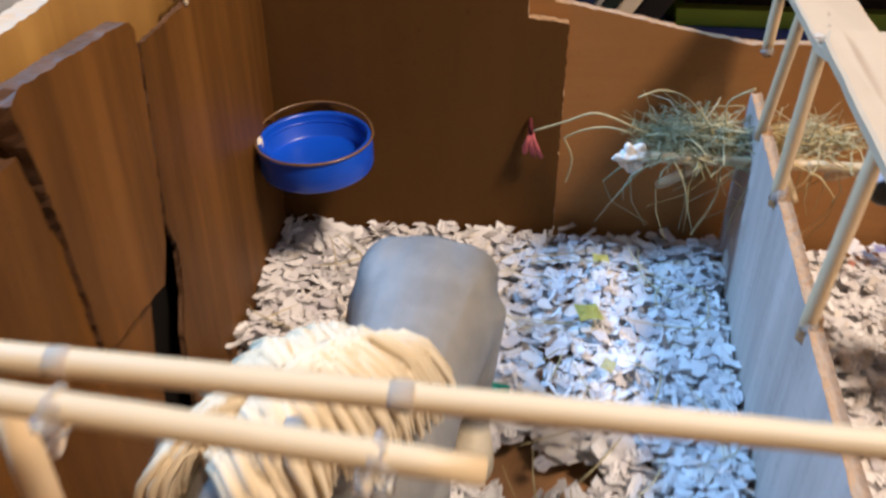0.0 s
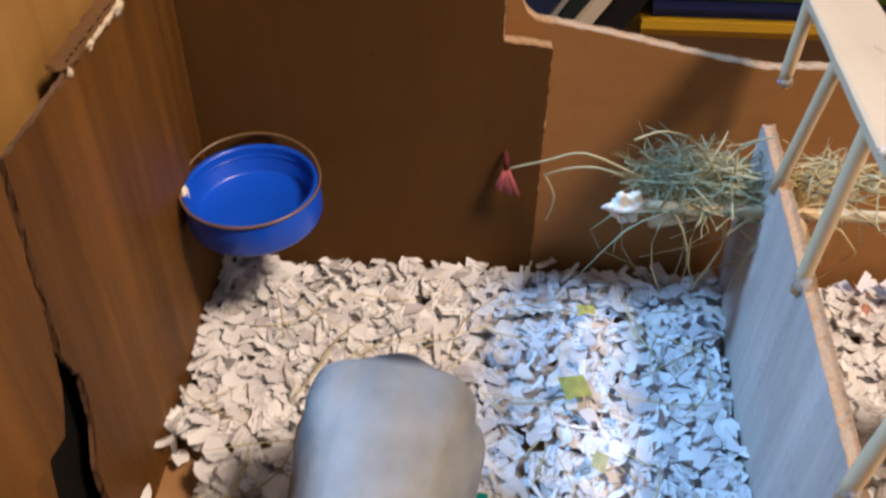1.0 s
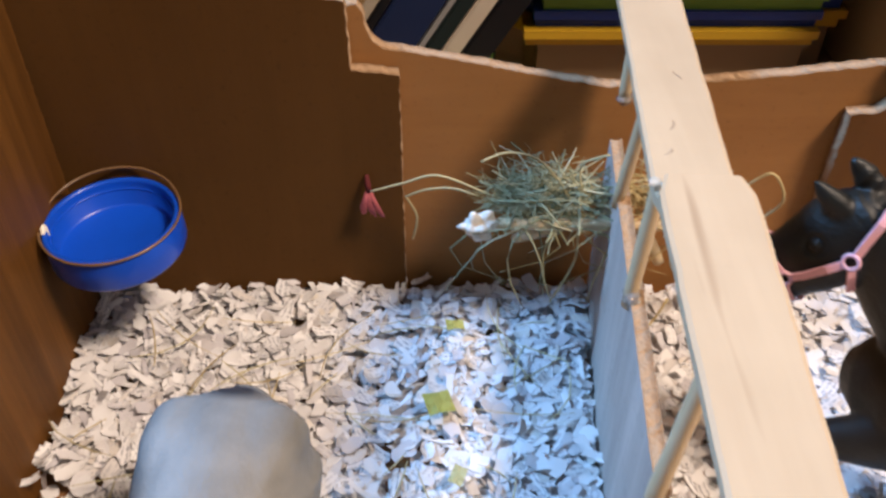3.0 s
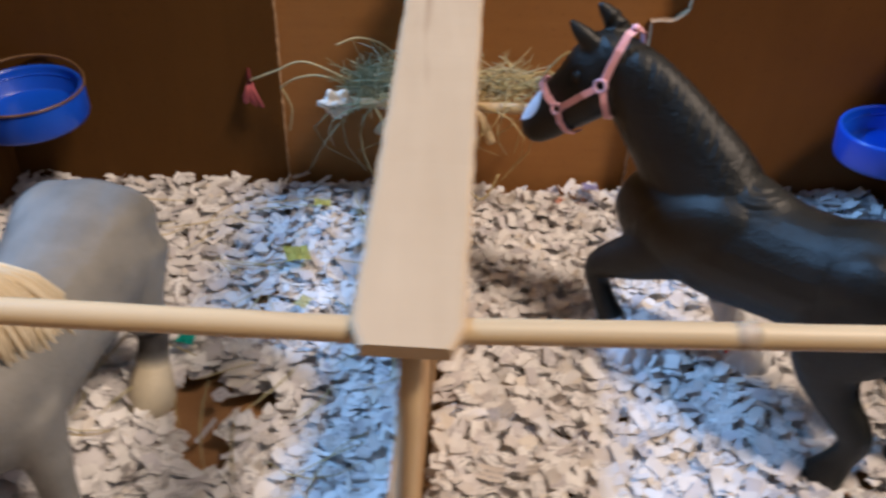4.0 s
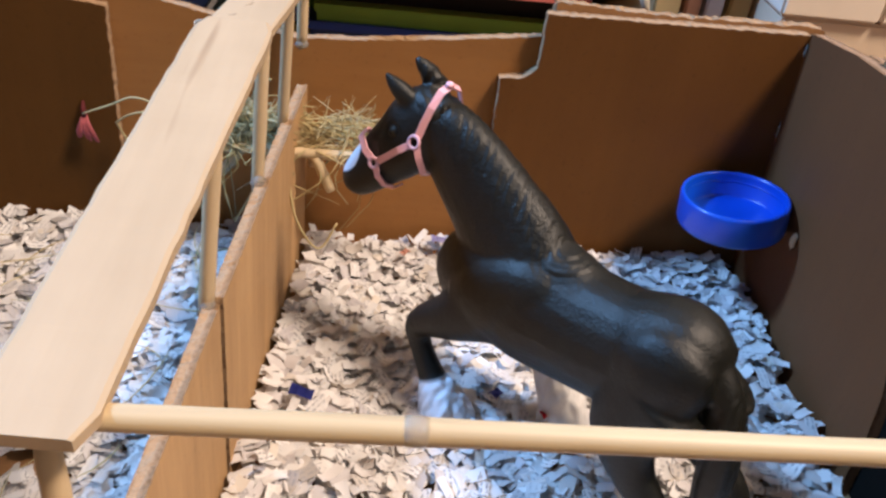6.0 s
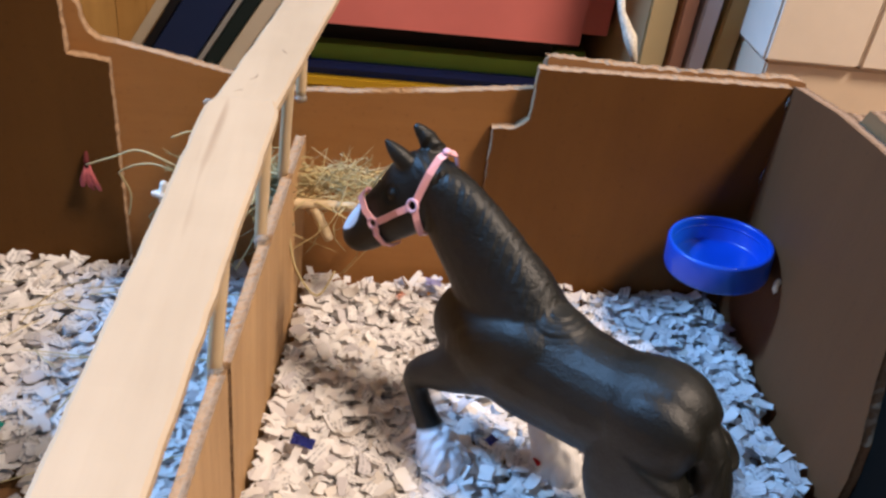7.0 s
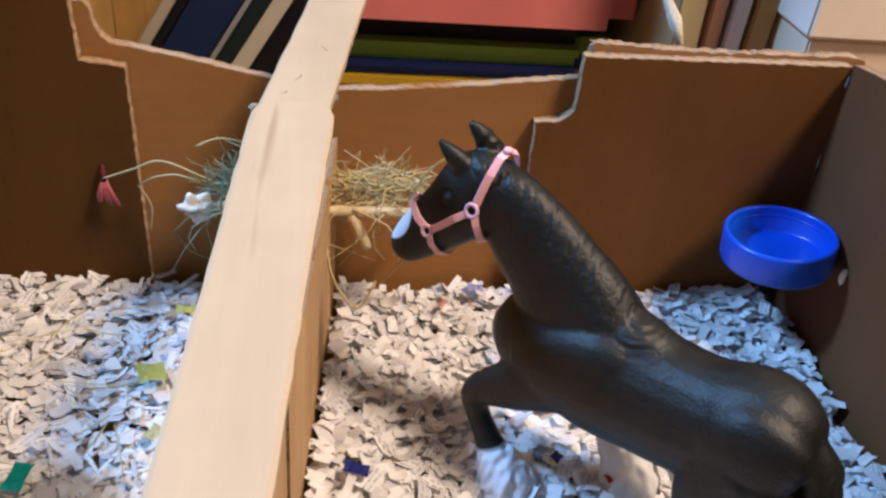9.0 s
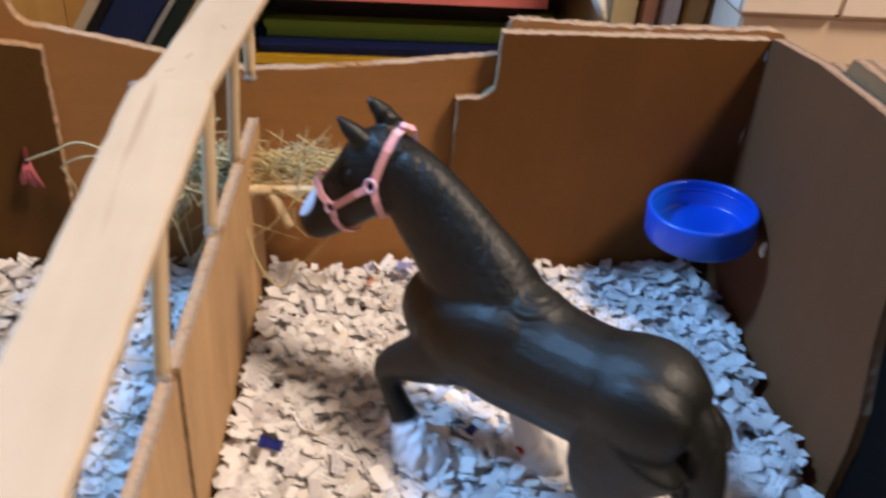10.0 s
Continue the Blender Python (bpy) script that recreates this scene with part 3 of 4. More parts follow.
straw([(0.0720, 0.2780, 0.0640), (0.0800, 0.2790, 0.0665), (0.0900, 0.2800, 0.0620), (0.0990, 0.2760, 0.0500), (0.1010, 0.2700, 0.0350), (0.0940, 0.2660, 0.0200)], 0.00036, "long straw arching over the hay rack")
straw([(0.1010, 0.2760, 0.0560), (0.1000, 0.2750, 0.0650), (0.1060, 0.2700, 0.0720)], 0.00036, "stiff straw standing out of the hay")
straw([(0.1120, 0.2660, 0.0420), (0.1150, 0.2620, 0.0260), (0.1230, 0.2600, 0.0150), (0.1290, 0.2630, 0.0240)], 0.0004, "looped straw hanging below the rack")

straw([(0.1400, 0.2690, 0.0560), (0.1435, 0.2660, 0.0640), (0.1490, 0.2650, 0.0695), (0.1535, 0.2650, 0.0645), (0.1545, 0.2650, 0.0585), (0.1490, 0.2680, 0.0490)], 0.0004, "looped straw standing out of the golden hay")
# pink tassel on the dark wall
tassel = holder("tassel", "small frayed pink thread tassel on the dark cardboard", "tassel")
for k in range(13):
    rnd = random.Random(80 + k)
    bm = bmesh.new()
    x = 0.0385 + rnd.uniform(-0.0003, 0.0003)
    e = rnd.uniform(-0.0036, 0.0040)
    tube(bm, [(x, 0.2935, 0.0435), (x + e * 0.3, 0.2920, 0.0400), (x + e * 0.7, 0.2915, 0.0370), (x + e + 0.001, 0.2910, 0.0342 + rnd.uniform(-0.001, 0.001))], [0.0005, 0.0008, 0.0008, 0.0004], 5)
    part("thread", bm, M_PINK, tassel)
bm = bmesh.new()
tube(bm, [(0.0380, 0.2948, 0.0470), (0.0383, 0.2930, 0.0445), (0.0386, 0.2925, 0.0420)], [0.0006, 0.0010, 0.0009], 6)
part("knot", bm, plain_mat("dark_red_thread", (0.10, 0.018, 0.02), 0.8, 0.2), tassel, "dark red knot at the top")


# ---------------------------------------------------------------- horses
def skin(name, lofts, material, voxel, smooth=6, extra=None, mats=None, relief=0.0005, sculpt=None):
    """One smooth skin over overlapping forms, joined into a single mesh."""
    bm = bmesh.new()
    for f in lofts:
        f(bm)
    me = bpy.data.meshes.new(name)
    bm.to_mesh(me)
    bm.free()
    ob = new(name, me)
    md = ob.modifiers.new("skin", "REMESH")
    md.mode, md.voxel_size, md.use_smooth_shade = "VOXEL", voxel, True
    sm = ob.modifiers.new("soft", "SMOOTH")
    sm.factor, sm.iterations = 0.5, smooth
    dg = bpy.context.evaluated_depsgraph_get()
    dg.update()
    done = bpy.data.meshes.new_from_object(ob.evaluated_get(dg))
    bpy.data.objects.remove(ob)
    bm = bmesh.new()
    bm.from_mesh(done)
    bm.normal_update()
    moves = [v.normal * (relief * noise.noise(v.co * 105.0) + relief * 0.45 * noise.noise(v.co * 310.0)) for v in bm.verts]
    if sculpt:
        moves = [d + v.normal * sculpt(v.co) for v, d in zip(bm.verts, moves)]
    for v, d in zip(bm.verts, moves):
        v.co += d
    for f in bm.faces:
        f.material_index, f.smooth = 0, True
    if extra:
        extra(bm)
    return part(name, bm, mats or [material])


def chain(raw, sides=22):
    """A limb or trunk: rows of (s, l, z, half width across, half height), skinned in turn."""
    def f(bm):
        rows = []
        for i in range(len(raw) - 1):
            q = [np.array(raw[min(max(i + k, 0), len(raw) - 1)], float) for k in (-1, 0, 1, 2)]
            for k in range(4):
                t = k / 4
                rows.append(0.5 * (2 * q[1] + (q[2] - q[0]) * t + (2 * q[0] - 5 * q[1] + 4 * q[2] - q[3]) * t * t + (3 * q[1] - q[0] - 3 * q[2] + q[3]) * t ** 3))
        rows.append(np.array(raw[-1], float))
        pts = [tuple(float(v) for v in row) for row in rows]
        n = len(pts)
        secs = []
        for i, (s, l, z, w, h) in enumerate(pts):
            p = Vector((s, l, z))
            a = Vector(pts[max(i - 1, 0)][:3])
            b = Vector(pts[min(i + 1, n - 1)][:3])
            d = (b - a).normalized()
            side = Vector((0, 1, 0))
            side = (side - d * side.dot(d)).normalized()
            up = d.cross(side).normalized()
            secs.append((p, side * w, up * h))
        e0, e1 = secs[0], secs[-1]
        d0 = (e0[0] - secs[1][0]).normalized()
        d1 = (e1[0] - secs[-2][0]).normalized()
        first = (e0[0] + d0 * min(e0[2].length, e0[1].length) * 0.5, e0[1] * 0.55, e0[2] * 0.55)
        last = (e1[0] + d1 * min(e1[2].length, e1[1].length) * 0.5, e1[1] * 0.55, e1[2] * 0.55)
        loft(bm, [first] + secs + [last], sides)
    return f


# black colt: s ahead, l to its left, z up
BLACK = [
    chain([(-0.0435, 0, 0.0520, 0.0080, 0.0098), (-0.0392, 0, 0.0530, 0.0124, 0.0145), (-0.0335, 0, 0.0528, 0.0146, 0.0164), (-0.023, 0, 0.0486, 0.0140, 0.0166), (-0.009, 0, 0.0466, 0.0142, 0.0172),
           (0.006, 0, 0.0456, 0.0152, 0.0186), (0.018, 0, 0.0452, 0.0145, 0.0182), (0.029, 0, 0.0430, 0.0122, 0.0155), (0.037, 0, 0.0405, 0.0090, 0.0110)]),
    chain([(-0.006, 0, 0.0475, 0.0080, 0.0110), (0.0072, 0, 0.0516, 0.0112, 0.0145), (0.0193, 0, 0.0586, 0.0105, 0.0168), (0.0301, 0.0010, 0.0683, 0.0086, 0.0148), (0.0394, 0.0022, 0.0763, 0.0074, 0.0128), (0.0470, 0.0035, 0.0832, 0.0066, 0.0098), (0.0500, 0.004, 0.0872, 0.0055, 0.0068)]),
    chain([(0.0470, 0.0035, 0.0860, 0.0066, 0.0085), (0.0525, 0.0052, 0.0810, 0.0076, 0.0108), (0.0570, 0.0078, 0.0742, 0.0070, 0.0098), (0.0625, 0.0108, 0.0672, 0.0057, 0.0078), (0.0668, 0.0129, 0.0616, 0.0052, 0.0064), (0.0688, 0.0140, 0.0584, 0.0045, 0.0050)]),
    chain([(0.0520, 0.0000, 0.0905, 0.0025, 0.0030), (0.0550, 0.0022, 0.0950, 0.0024, 0.0026), (0.0578, 0.0042, 0.0985, 0.0010, 0.0010)], 10),
    chain([(0.0545, 0.0085, 0.0880, 0.0025, 0.0030), (0.0580, 0.0105, 0.0915, 0.0024, 0.0026), (0.0612, 0.0120, 0.0945, 0.0010, 0.0010)], 10),
    chain([(-0.0010, 0.0070, 0.0530, 0.0055, 0.0085), (0.0070, 0.0082, 0.0510, 0.0068, 0.0115), (0.0170, 0.0095, 0.0445, 0.0066, 0.0120), (0.0260, 0.0090, 0.0390, 0.0050, 0.0090)]),
    chain([(-0.0260, 0.0085, 0.0510, 0.0060, 0.0110), (-0.0325, 0.0085, 0.0518, 0.0074, 0.0138), (-0.0380, 0.0078, 0.0516, 0.0072, 0.0135), (-0.0430, 0.0066, 0.0500, 0.0056, 0.0110)]),
    chain([(-0.0260, -0.0085, 0.0510, 0.0060, 0.0110), (-0.0315, -0.0070, 0.0520, 0.0066, 0.0138), (-0.0370, -0.0060, 0.0518, 0.0062, 0.0132), (-0.0418, -0.0050, 0.0502, 0.0050, 0.0110)]),
    chain([(-0.0220, 0, 0.0515, 0.0085, 0.0108), (-0.0090, 0, 0.0528, 0.0098, 0.0108), (0.0050, 0, 0.0555, 0.0098, 0.0112)]),
    # near foreleg, lifted
    chain([(0.0190, 0.0085, 0.0400, 0.0065, 0.0105), (0.0285, 0.0105, 0.0320, 0.0055, 0.0075), (0.0388, 0.0120, 0.0235, 0.0042, 0.0046), (0.0375, 0.0120, 0.0165, 0.0034, 0.0036), (0.0320, 0.0122, 0.0090, 0.0038, 0.0042),
           (0.0278, 0.0125, 0.0040, 0.0062, 0.0068), (0.0238, 0.0125, -0.0020, 0.0086, 0.0092), (0.0222, 0.0125, -0.0070, 0.0084, 0.0090)]),
    # far foreleg, set back, heavy feathers
    chain([(0.0170, -0.0085, 0.0400, 0.0065, 0.0105), (0.0140, -0.0100, 0.0280, 0.0048, 0.0058), (0.0090, -0.0105, 0.0200, 0.0042, 0.0048), (0.0035, -0.0110, 0.0120, 0.0050, 0.0058), (-0.0020, -0.0112, 0.0050, 0.0066, 0.0082), (-0.0030, -0.0112, -0.0030, 0.0072, 0.0086)]),
    # near hind leg
    chain([(-0.0360, 0.0085, 0.0480, 0.0080, 0.0150), (-0.0320, 0.0105, 0.0340, 0.0066, 0.0105), (-0.0370, 0.0110, 0.0240, 0.0048, 0.0066), (-0.0450, 0.0110, 0.0160, 0.0040, 0.0046), (-0.0440, 0.0112, 0.0070, 0.0036, 0.0038), (-0.0415, 0.0114, -0.0030, 0.0058, 0.0060)]),
    # far hind leg
    chain([(-0.0400, -0.0085, 0.0480, 0.0080, 0.0140), (-0.0380, -0.0105, 0.0340, 0.0066, 0.0100), (-0.0460, -0.0110, 0.0240, 0.0048, 0.0062), (-0.0560, -0.0110, 0.0160, 0.0040, 0.0046), (-0.0560, -0.0112, 0.0060, 0.0036, 0.0038), (-0.0540, -0.0114, -0.0030, 0.0056, 0.0058)]),
    # tail
    chain([(-0.0390, 0, 0.0600, 0.0034, 0.0034), (-0.0440, 0, 0.0575, 0.0040, 0.0040), (-0.0488, 0.0005, 0.0510, 0.0047, 0.0046), (-0.0518, 0.001, 0.0415, 0.0054, 0.0050), (-0.0535, 0.001, 0.0280, 0.0055, 0.0048), (-0.0530, 0.0, 0.0120, 0.0030, 0.0030)]),
]


CREST = [Vector(p) for p in ((0.0480, 0.0020, 0.0925), (0.0375, 0.001, 0.0868), (0.0280, 0.0, 0.0810), (0.0190, 0.0, 0.0760), (0.0105, 0.0, 0.0703), (0.0020, 0.0, 0.0655))]


def colt_relief(p):
    """Ridges of the mane along the crest, shaggy feathers at the feet."""
    along, best, run = 0.0, 1.0, 0.0
    for a, b in zip(CREST, CREST[1:]):
        d = b - a
        t = min(max((p - a).dot(d) / d.length_squared, 0.0), 1.0)
        off = (p - a - d * t).length
        if off < best:
            best, along = off, run + t * d.length
        run += d.length
    out = 0.0
    if best < 0.0125:
        fade = min(1.0, (0.0125 - best) / 0.005)
        lock = noise.noise(Vector((along * 620 - best * 760, best * 120, 3.0 + p.y * 60))) + 0.6 * noise.noise(Vector((along * 1300 - best * 1500, best * 140, 9.0)))
        out += fade * (0.00034 * lock + 0.00012 * noise.noise(p * 620) + 0.0004)
    eye = (p - Vector((0.0560, 0.0135, 0.0800))).length
    if eye < 0.0030:
        out += 0.0005 * math.cos(eye / 0.0030 * math.pi * 1.5)
    for c, reach in ((Vector((0.0242, 0.0125, -0.0026)), 0.0130), (Vector((-0.0010, -0.0112, 0.0040)), 0.016)):
        d = (p - c).length
        if d < reach:
            q = Vector((p.x * 420, p.y * 420, p.z * 130))
            out += 0.0013 * noise.noise(q)
    if p.x < -0.0465 and abs(p.y) < 0.01 and p.z < 0.054:
        out += 0.00018 * math.sin(math.atan2(p.y, p.x + 0.052) * 9)
    return out


M_COLT = horse_mat("black_figurine_paint", (0.0030, 0.0034, 0.0026), (0.0076, 0.0082, 0.0060), 0.47, [((0.0712, 0.0130, 0.0672), 0.0062, 0.0006, (0.66, 0.68, 0.74)), ((0.0238, 0.0125, -0.0030), 0.0132, 0.0012, (0.68, 0.70, 0.74)), ((-0.0010, -0.0112, 0.0040), 0.0165, 0.0020, (0.66, 0.65, 0.64))], 0.40)
colt = skin("horse_figurine", BLACK, M_COLT, 0.0006, 14, None, None, 0.00014, colt_relief)
HF, HL = Vector((-0.68, 0.73, 0)).normalized(), Vector((-0.73, -0.68, 0)).normalized()
HM = Matrix(((HF.x, HL.x, 0, 0.192), (HF.y, HL.y, 0, 0.192), (0, 0, 1, 0), (0, 0, 0, 1)))
colt.matrix_world = HM
tagged(colt, "glossy black plastic horse figurine with white blaze, one foreleg lifted", "horse figurine")


def strap(points, width, thick, normal_from):
    """A flat strap through points, its flat side turned away from a line inside the head."""
    bm = bmesh.new()
    P = [Vector(p) for p in points]
    rows = []
    for i, p in enumerate(P):
        d = (P[min(i + 1, len(P) - 1)] - P[max(i - 1, 0)]).normalized()
        n = (p - Vector(normal_from)).normalized()
        n = (n - d * n.dot(d)).normalized()
        s = d.cross(n)
        rows.append([bm.verts.new(p + s * width * a + n * thick * b) for a, b in ((-0.5, 0), (-0.5, 1), (0.5, 1), (0.5, 0))])
    for r0, r1 in zip(rows, rows[1:]):
        for k in range(4):
            bm.faces.new((r0[k], r0[(k + 1) % 4], r1[(k + 1) % 4], r1[k]))
    bm.faces.new(rows[0][::-1])
    bm.faces.new(rows[-1])
    bmesh.ops.recalc_face_normals(bm, faces=bm.faces[:])
    return bm


def short(points, first=0.0016, last=0.0):
    """Points of a strap drawn in from its ends, to leave the ring open."""
    P = [Vector(p) for p in points]
    P[0] = P[0] + (P[1] - P[0]).normalized() * first
    P[-1] = P[-1] + (P[-2] - P[-1]).normalized() * last
    return P


halter = holder("halter", "pale pink halter on the black horse figurine", "halter")
HC = (0.0545, 0.0065, 0.0770)
R1, R2 = (0.0478, 0.0122, 0.0800), (0.0588, 0.0160, 0.0700)
part("crown_strap", strap(short([R1, (0.0470, 0.0110, 0.0850), (0.0460, 0.0095, 0.0900), (0.0458, 0.0065, 0.0938), (0.0456, 0.0035, 0.0948), (0.0456, 0.0002, 0.0932), (0.0466, -0.0028, 0.0870)], 0.0017), 0.0021, 0.0006, HC), M_HALTER, halter)
part("cheek_strap", strap(short([R1, (0.0515, 0.0148, 0.0768), (0.0552, 0.0160, 0.0732), R2], 0.0017, 0.0013), 0.0019, 0.0006, (0.0560, 0.0075, 0.0745)), M_HALTER, halter)
part("throat_strap", strap(short([R1, (0.0470, 0.0115, 0.0755), (0.0465, 0.0095, 0.0705), (0.0470, 0.0060, 0.0690)], 0.0017), 0.0019, 0.0006, HC), M_HALTER, halter)
part("nose_strap", strap(short([R2, (0.0625, 0.0165, 0.0725), (0.0665, 0.0145, 0.0745), (0.0685, 0.0110, 0.0745), (0.0670, 0.0070, 0.0720)], 0.0013), 0.0019, 0.0006, (0.0612, 0.0102, 0.0680)), M_HALTER, halter)
part("chin_strap", strap(short([R2, (0.0575, 0.0160, 0.0665), (0.0565, 0.0140, 0.0635), (0.0560, 0.0110, 0.0620), (0.0560, 0.0080, 0.0620)], 0.0013), 0.0016, 0.0006, (0.0612, 0.0102, 0.0680)), M_HALTER, halter)
for c, r in ((R1, 0.0017), (R2, 0.0014)):
    bm = bmesh.new()
    n = Vector((-0.1, 0.95, 0.25)).normalized()
    a = n.cross(Vector((0, 0, 1))).normalized()
    b = n.cross(a)
    o = Vector(c) + n * 0.0008
    tube(bm, [o + r * (math.cos(q) * a + math.sin(q) * b) for q in (2 * math.pi * k / 20 for k in range(21))], 0.00052, 8, 0, False)
    part("ring", bm, M_METAL, halter, "small pink ring", True)
part("buckle", blob((0.0453, 0.0040, 0.0955), (0.0013, 0.0014, 0.0009), 2, 2, 0.1), M_HALTER, halter, "pale buckle on the poll", True)
halter.matrix_world = HM

# grey horse facing the rail: s towards the camera, l to its left
GREY = [
    chain([(-0.058, 0, 0.042, 0.0100, 0.0110), (-0.051, 0, 0.0420, 0.0170, 0.0165), (-0.040, 0, 0.0415, 0.0198, 0.0190), (-0.026, 0, 0.0405, 0.0180, 0.0180), (-0.010, 0, 0.0400, 0.0160, 0.0180), (0.006, 0, 0.0410, 0.0158, 0.0190), (0.018, 0, 0.0420, 0.0145, 0.0180), (0.026, 0, 0.0420, 0.0110, 0.0130)]),
    chain([(-0.0500, 0.0085, 0.0490, 0.0095, 0.0085), (-0.0420, 0.0085, 0.0495, 0.0095, 0.0095), (-0.0320, 0.0075, 0.0480, 0.0080, 0.0085)]),
    chain([(-0.0500, -0.0085, 0.0490, 0.0095, 0.0085), (-0.0420, -0.0085, 0.0495, 0.0095, 0.0095), (-0.0320, -0.0075, 0.0480, 0.0080, 0.0085)]),
    chain([(0.004, 0, 0.0500, 0.0110, 0.0160), (0.015, -0.002, 0.0590, 0.0098, 0.0150), (0.026, -0.006, 0.0680, 0.0085, 0.0125), (0.034, -0.011, 0.0735, 0.0075, 0.0095)]),
    chain([(0.033, -0.011, 0.0735, 0.0072, 0.0085), (0.041, -0.015, 0.0660, 0.0074, 0.0092), (0.046, -0.019, 0.0560, 0.0060, 0.0075), (0.049, -0.022, 0.0470, 0.0052, 0.0060)]),
    chain([(0.0340, -0.0170, 0.0790, 0.0024, 0.0026), (0.0345, -0.0215, 0.0815, 0.0022, 0.0022), (0.0345, -0.0265, 0.0835, 0.0009, 0.0009)], 10),
    chain([(0.0390, -0.0050, 0.0790, 0.0024, 0.0026), (0.0405, -0.0030, 0.0800, 0.0022, 0.0022), (0.0415, -0.0015, 0.0815, 0.0009, 0.0009)], 10),
    chain([(-0.0430, 0.0125, 0.0420, 0.0085, 0.0140), (-0.0380, 0.0135, 0.0270, 0.0062, 0.0085), (-0.0420, 0.0138, 0.0170, 0.0046, 0.0056), (-0.0380, 0.0140, 0.0070, 0.0046, 0.0050), (-0.0330, 0.0140, -0.0010, 0.0068, 0.0072), (-0.0320, 0.0140, -0.0060, 0.0068, 0.0072)]),
    chain([(-0.0430, -0.0125, 0.0420, 0.0085, 0.0140), (-0.0430, -0.0135, 0.0270, 0.0062, 0.0085), (-0.0490, -0.0138, 0.0170, 0.0046, 0.0056), (-0.0450, -0.0140, 0.0070, 0.0046, 0.0050), (-0.0420, -0.0140, -0.0060, 0.0066, 0.0070)]),
    chain([(0.0130, 0.0105, 0.0400, 0.0065, 0.0100), (0.0140, 0.0115, 0.0220, 0.0048, 0.0054), (0.0150, 0.0115, 0.0080, 0.0044, 0.0048), (0.0170, 0.0115, -0.0060, 0.0064, 0.0068)]),
    chain([(0.0130, -0.0105, 0.0400, 0.0065, 0.0100), (0.0160, -0.0115, 0.0220, 0.0048, 0.0054), (0.0150, -0.0115, 0.0080, 0.0044, 0.0048), (0.0150, -0.0115, -0.0060, 0.0064, 0.0068)]),
    chain([(-0.0540, 0, 0.0460, 0.0040, 0.0040), (-0.0590, 0, 0.0400, 0.0060, 0.0045), (-0.0610, 0, 0.0270, 0.0070, 0.0050), (-0.0600, 0, 0.0120, 0.0045, 0.0040)]),
]


def blond_mane(bm):
    """Thick sculpted locks from the crest over both sides of the neck and the brow."""
    rnd = random.Random(9)
    crest = [Vector(p) for p in ((0.000, 0.000, 0.0640), (0.010, -0.001, 0.0725), (0.020, -0.004, 0.0795), (0.030, -0.008, 0.0835), (0.037, -0.013, 0.0815), (0.043, -0.019, 0.0755))]
    for k, (p, q) in enumerate(zip(crest, crest[1:])):
        m = p.lerp(q, 0.5) - Vector((0, 0, 0.0045))
        loft(bm, [(p - Vector((0.001, 0, 0.0050)), (0.0012, 0.0082, 0), (-0.002, 0, 0.0050)), (m, (0.0012, 0.0090, 0), (-0.002, 0, 0.0056)), (q - Vector((-0.001, 0, 0.0050)), (0.0012, 0.0082, 0), (-0.002, 0, 0.0050))], 18, 1)
    for i in range(3200):
        t = rnd.random() ** 0.8 * (len(crest) - 1)
        k = min(int(t), len(crest) - 2)
        c = crest[k].lerp(crest[k + 1], t - k)
        side = 1 if rnd.random() < (0.66 if t < 3.2 else 0.45) else -1
        c = c + Vector((rnd.uniform(-0.001, 0.001), side * rnd.uniform(0, 0.0012), rnd.uniform(-0.0016, 0.0004)))
        ln = rnd.uniform(0.014, 0.027) * (0.9 if t > 3.6 else 1.0)
        d = Vector((rnd.gauss(-0.24, 0.16) if t < 3.6 else rnd.uniform(-0.2, 0.5), side * rnd.uniform(0.50, 0.68), 0.0))
        pts = [c, c + d * ln * 0.30 + Vector((0, 0, 0.0006)), c + d * ln * 0.58 + Vector((0, 0, -ln * 0.20)), c + d * ln * 0.76 + Vector((-0.001, 0, -ln * 0.50)), c + d * ln * 0.84 + Vector((-0.0018, 0, -ln * 0.85))]
        tube(bm, pts, [0.0005, 0.0010, 0.0011, 0.0008, 0.0002], 5, 1, False)


M_GREY = horse_mat("grey_figurine_paint", (0.150, 0.148, 0.138), (0.235, 0.230, 0.212), 0.55, [((-0.0560, 0.0, 0.0545), 0.0035, 0.0045, (0.03, 0.03, 0.035)), ((-0.0330, 0.0140, -0.0020), 0.0095, 0.003, (0.52, 0.46, 0.34)), ((-0.0420, -0.0140, -0.0030), 0.0095, 0.003, (0.52, 0.46, 0.34)), ((-0.0400, 0.0140, 0.0150), 0.0060, 0.005, (0.035, 0.033, 0.032)), ((0.0490, -0.0220, 0.0460), 0.0060, 0.006, (0.05, 0.05, 0.055))], 0.4)
m, nt, b = node_mat("blond_mane_paint", 0.7, 0.0, 0.25)
geo = nt.nodes.new("ShaderNodeNewGeometry")
nt.links.new(ramp(nt, geo.outputs["Random Per Island"], [(0.0, (0.55, 0.45, 0.29)), (0.4, (0.60, 0.50, 0.34)), (1.0, (0.65, 0.56, 0.40))]), b.inputs["Base Color"])
M_BLOND = m
grey = skin("horse_figurine", GREY, M_GREY, 0.0008, 16, blond_mane, [M_GREY, M_BLOND], 0.0002)
GF = Vector((-0.10, -0.995, 0)).normalized()
GL = Vector((0.995, -0.10, 0)).normalized()
grey.matrix_world = Matrix(((GF.x, GL.x, 0, 0.0080), (GF.y, GL.y, 0, 0.1485), (0, 0, 1, 0.0003), (0, 0, 0, 1)))
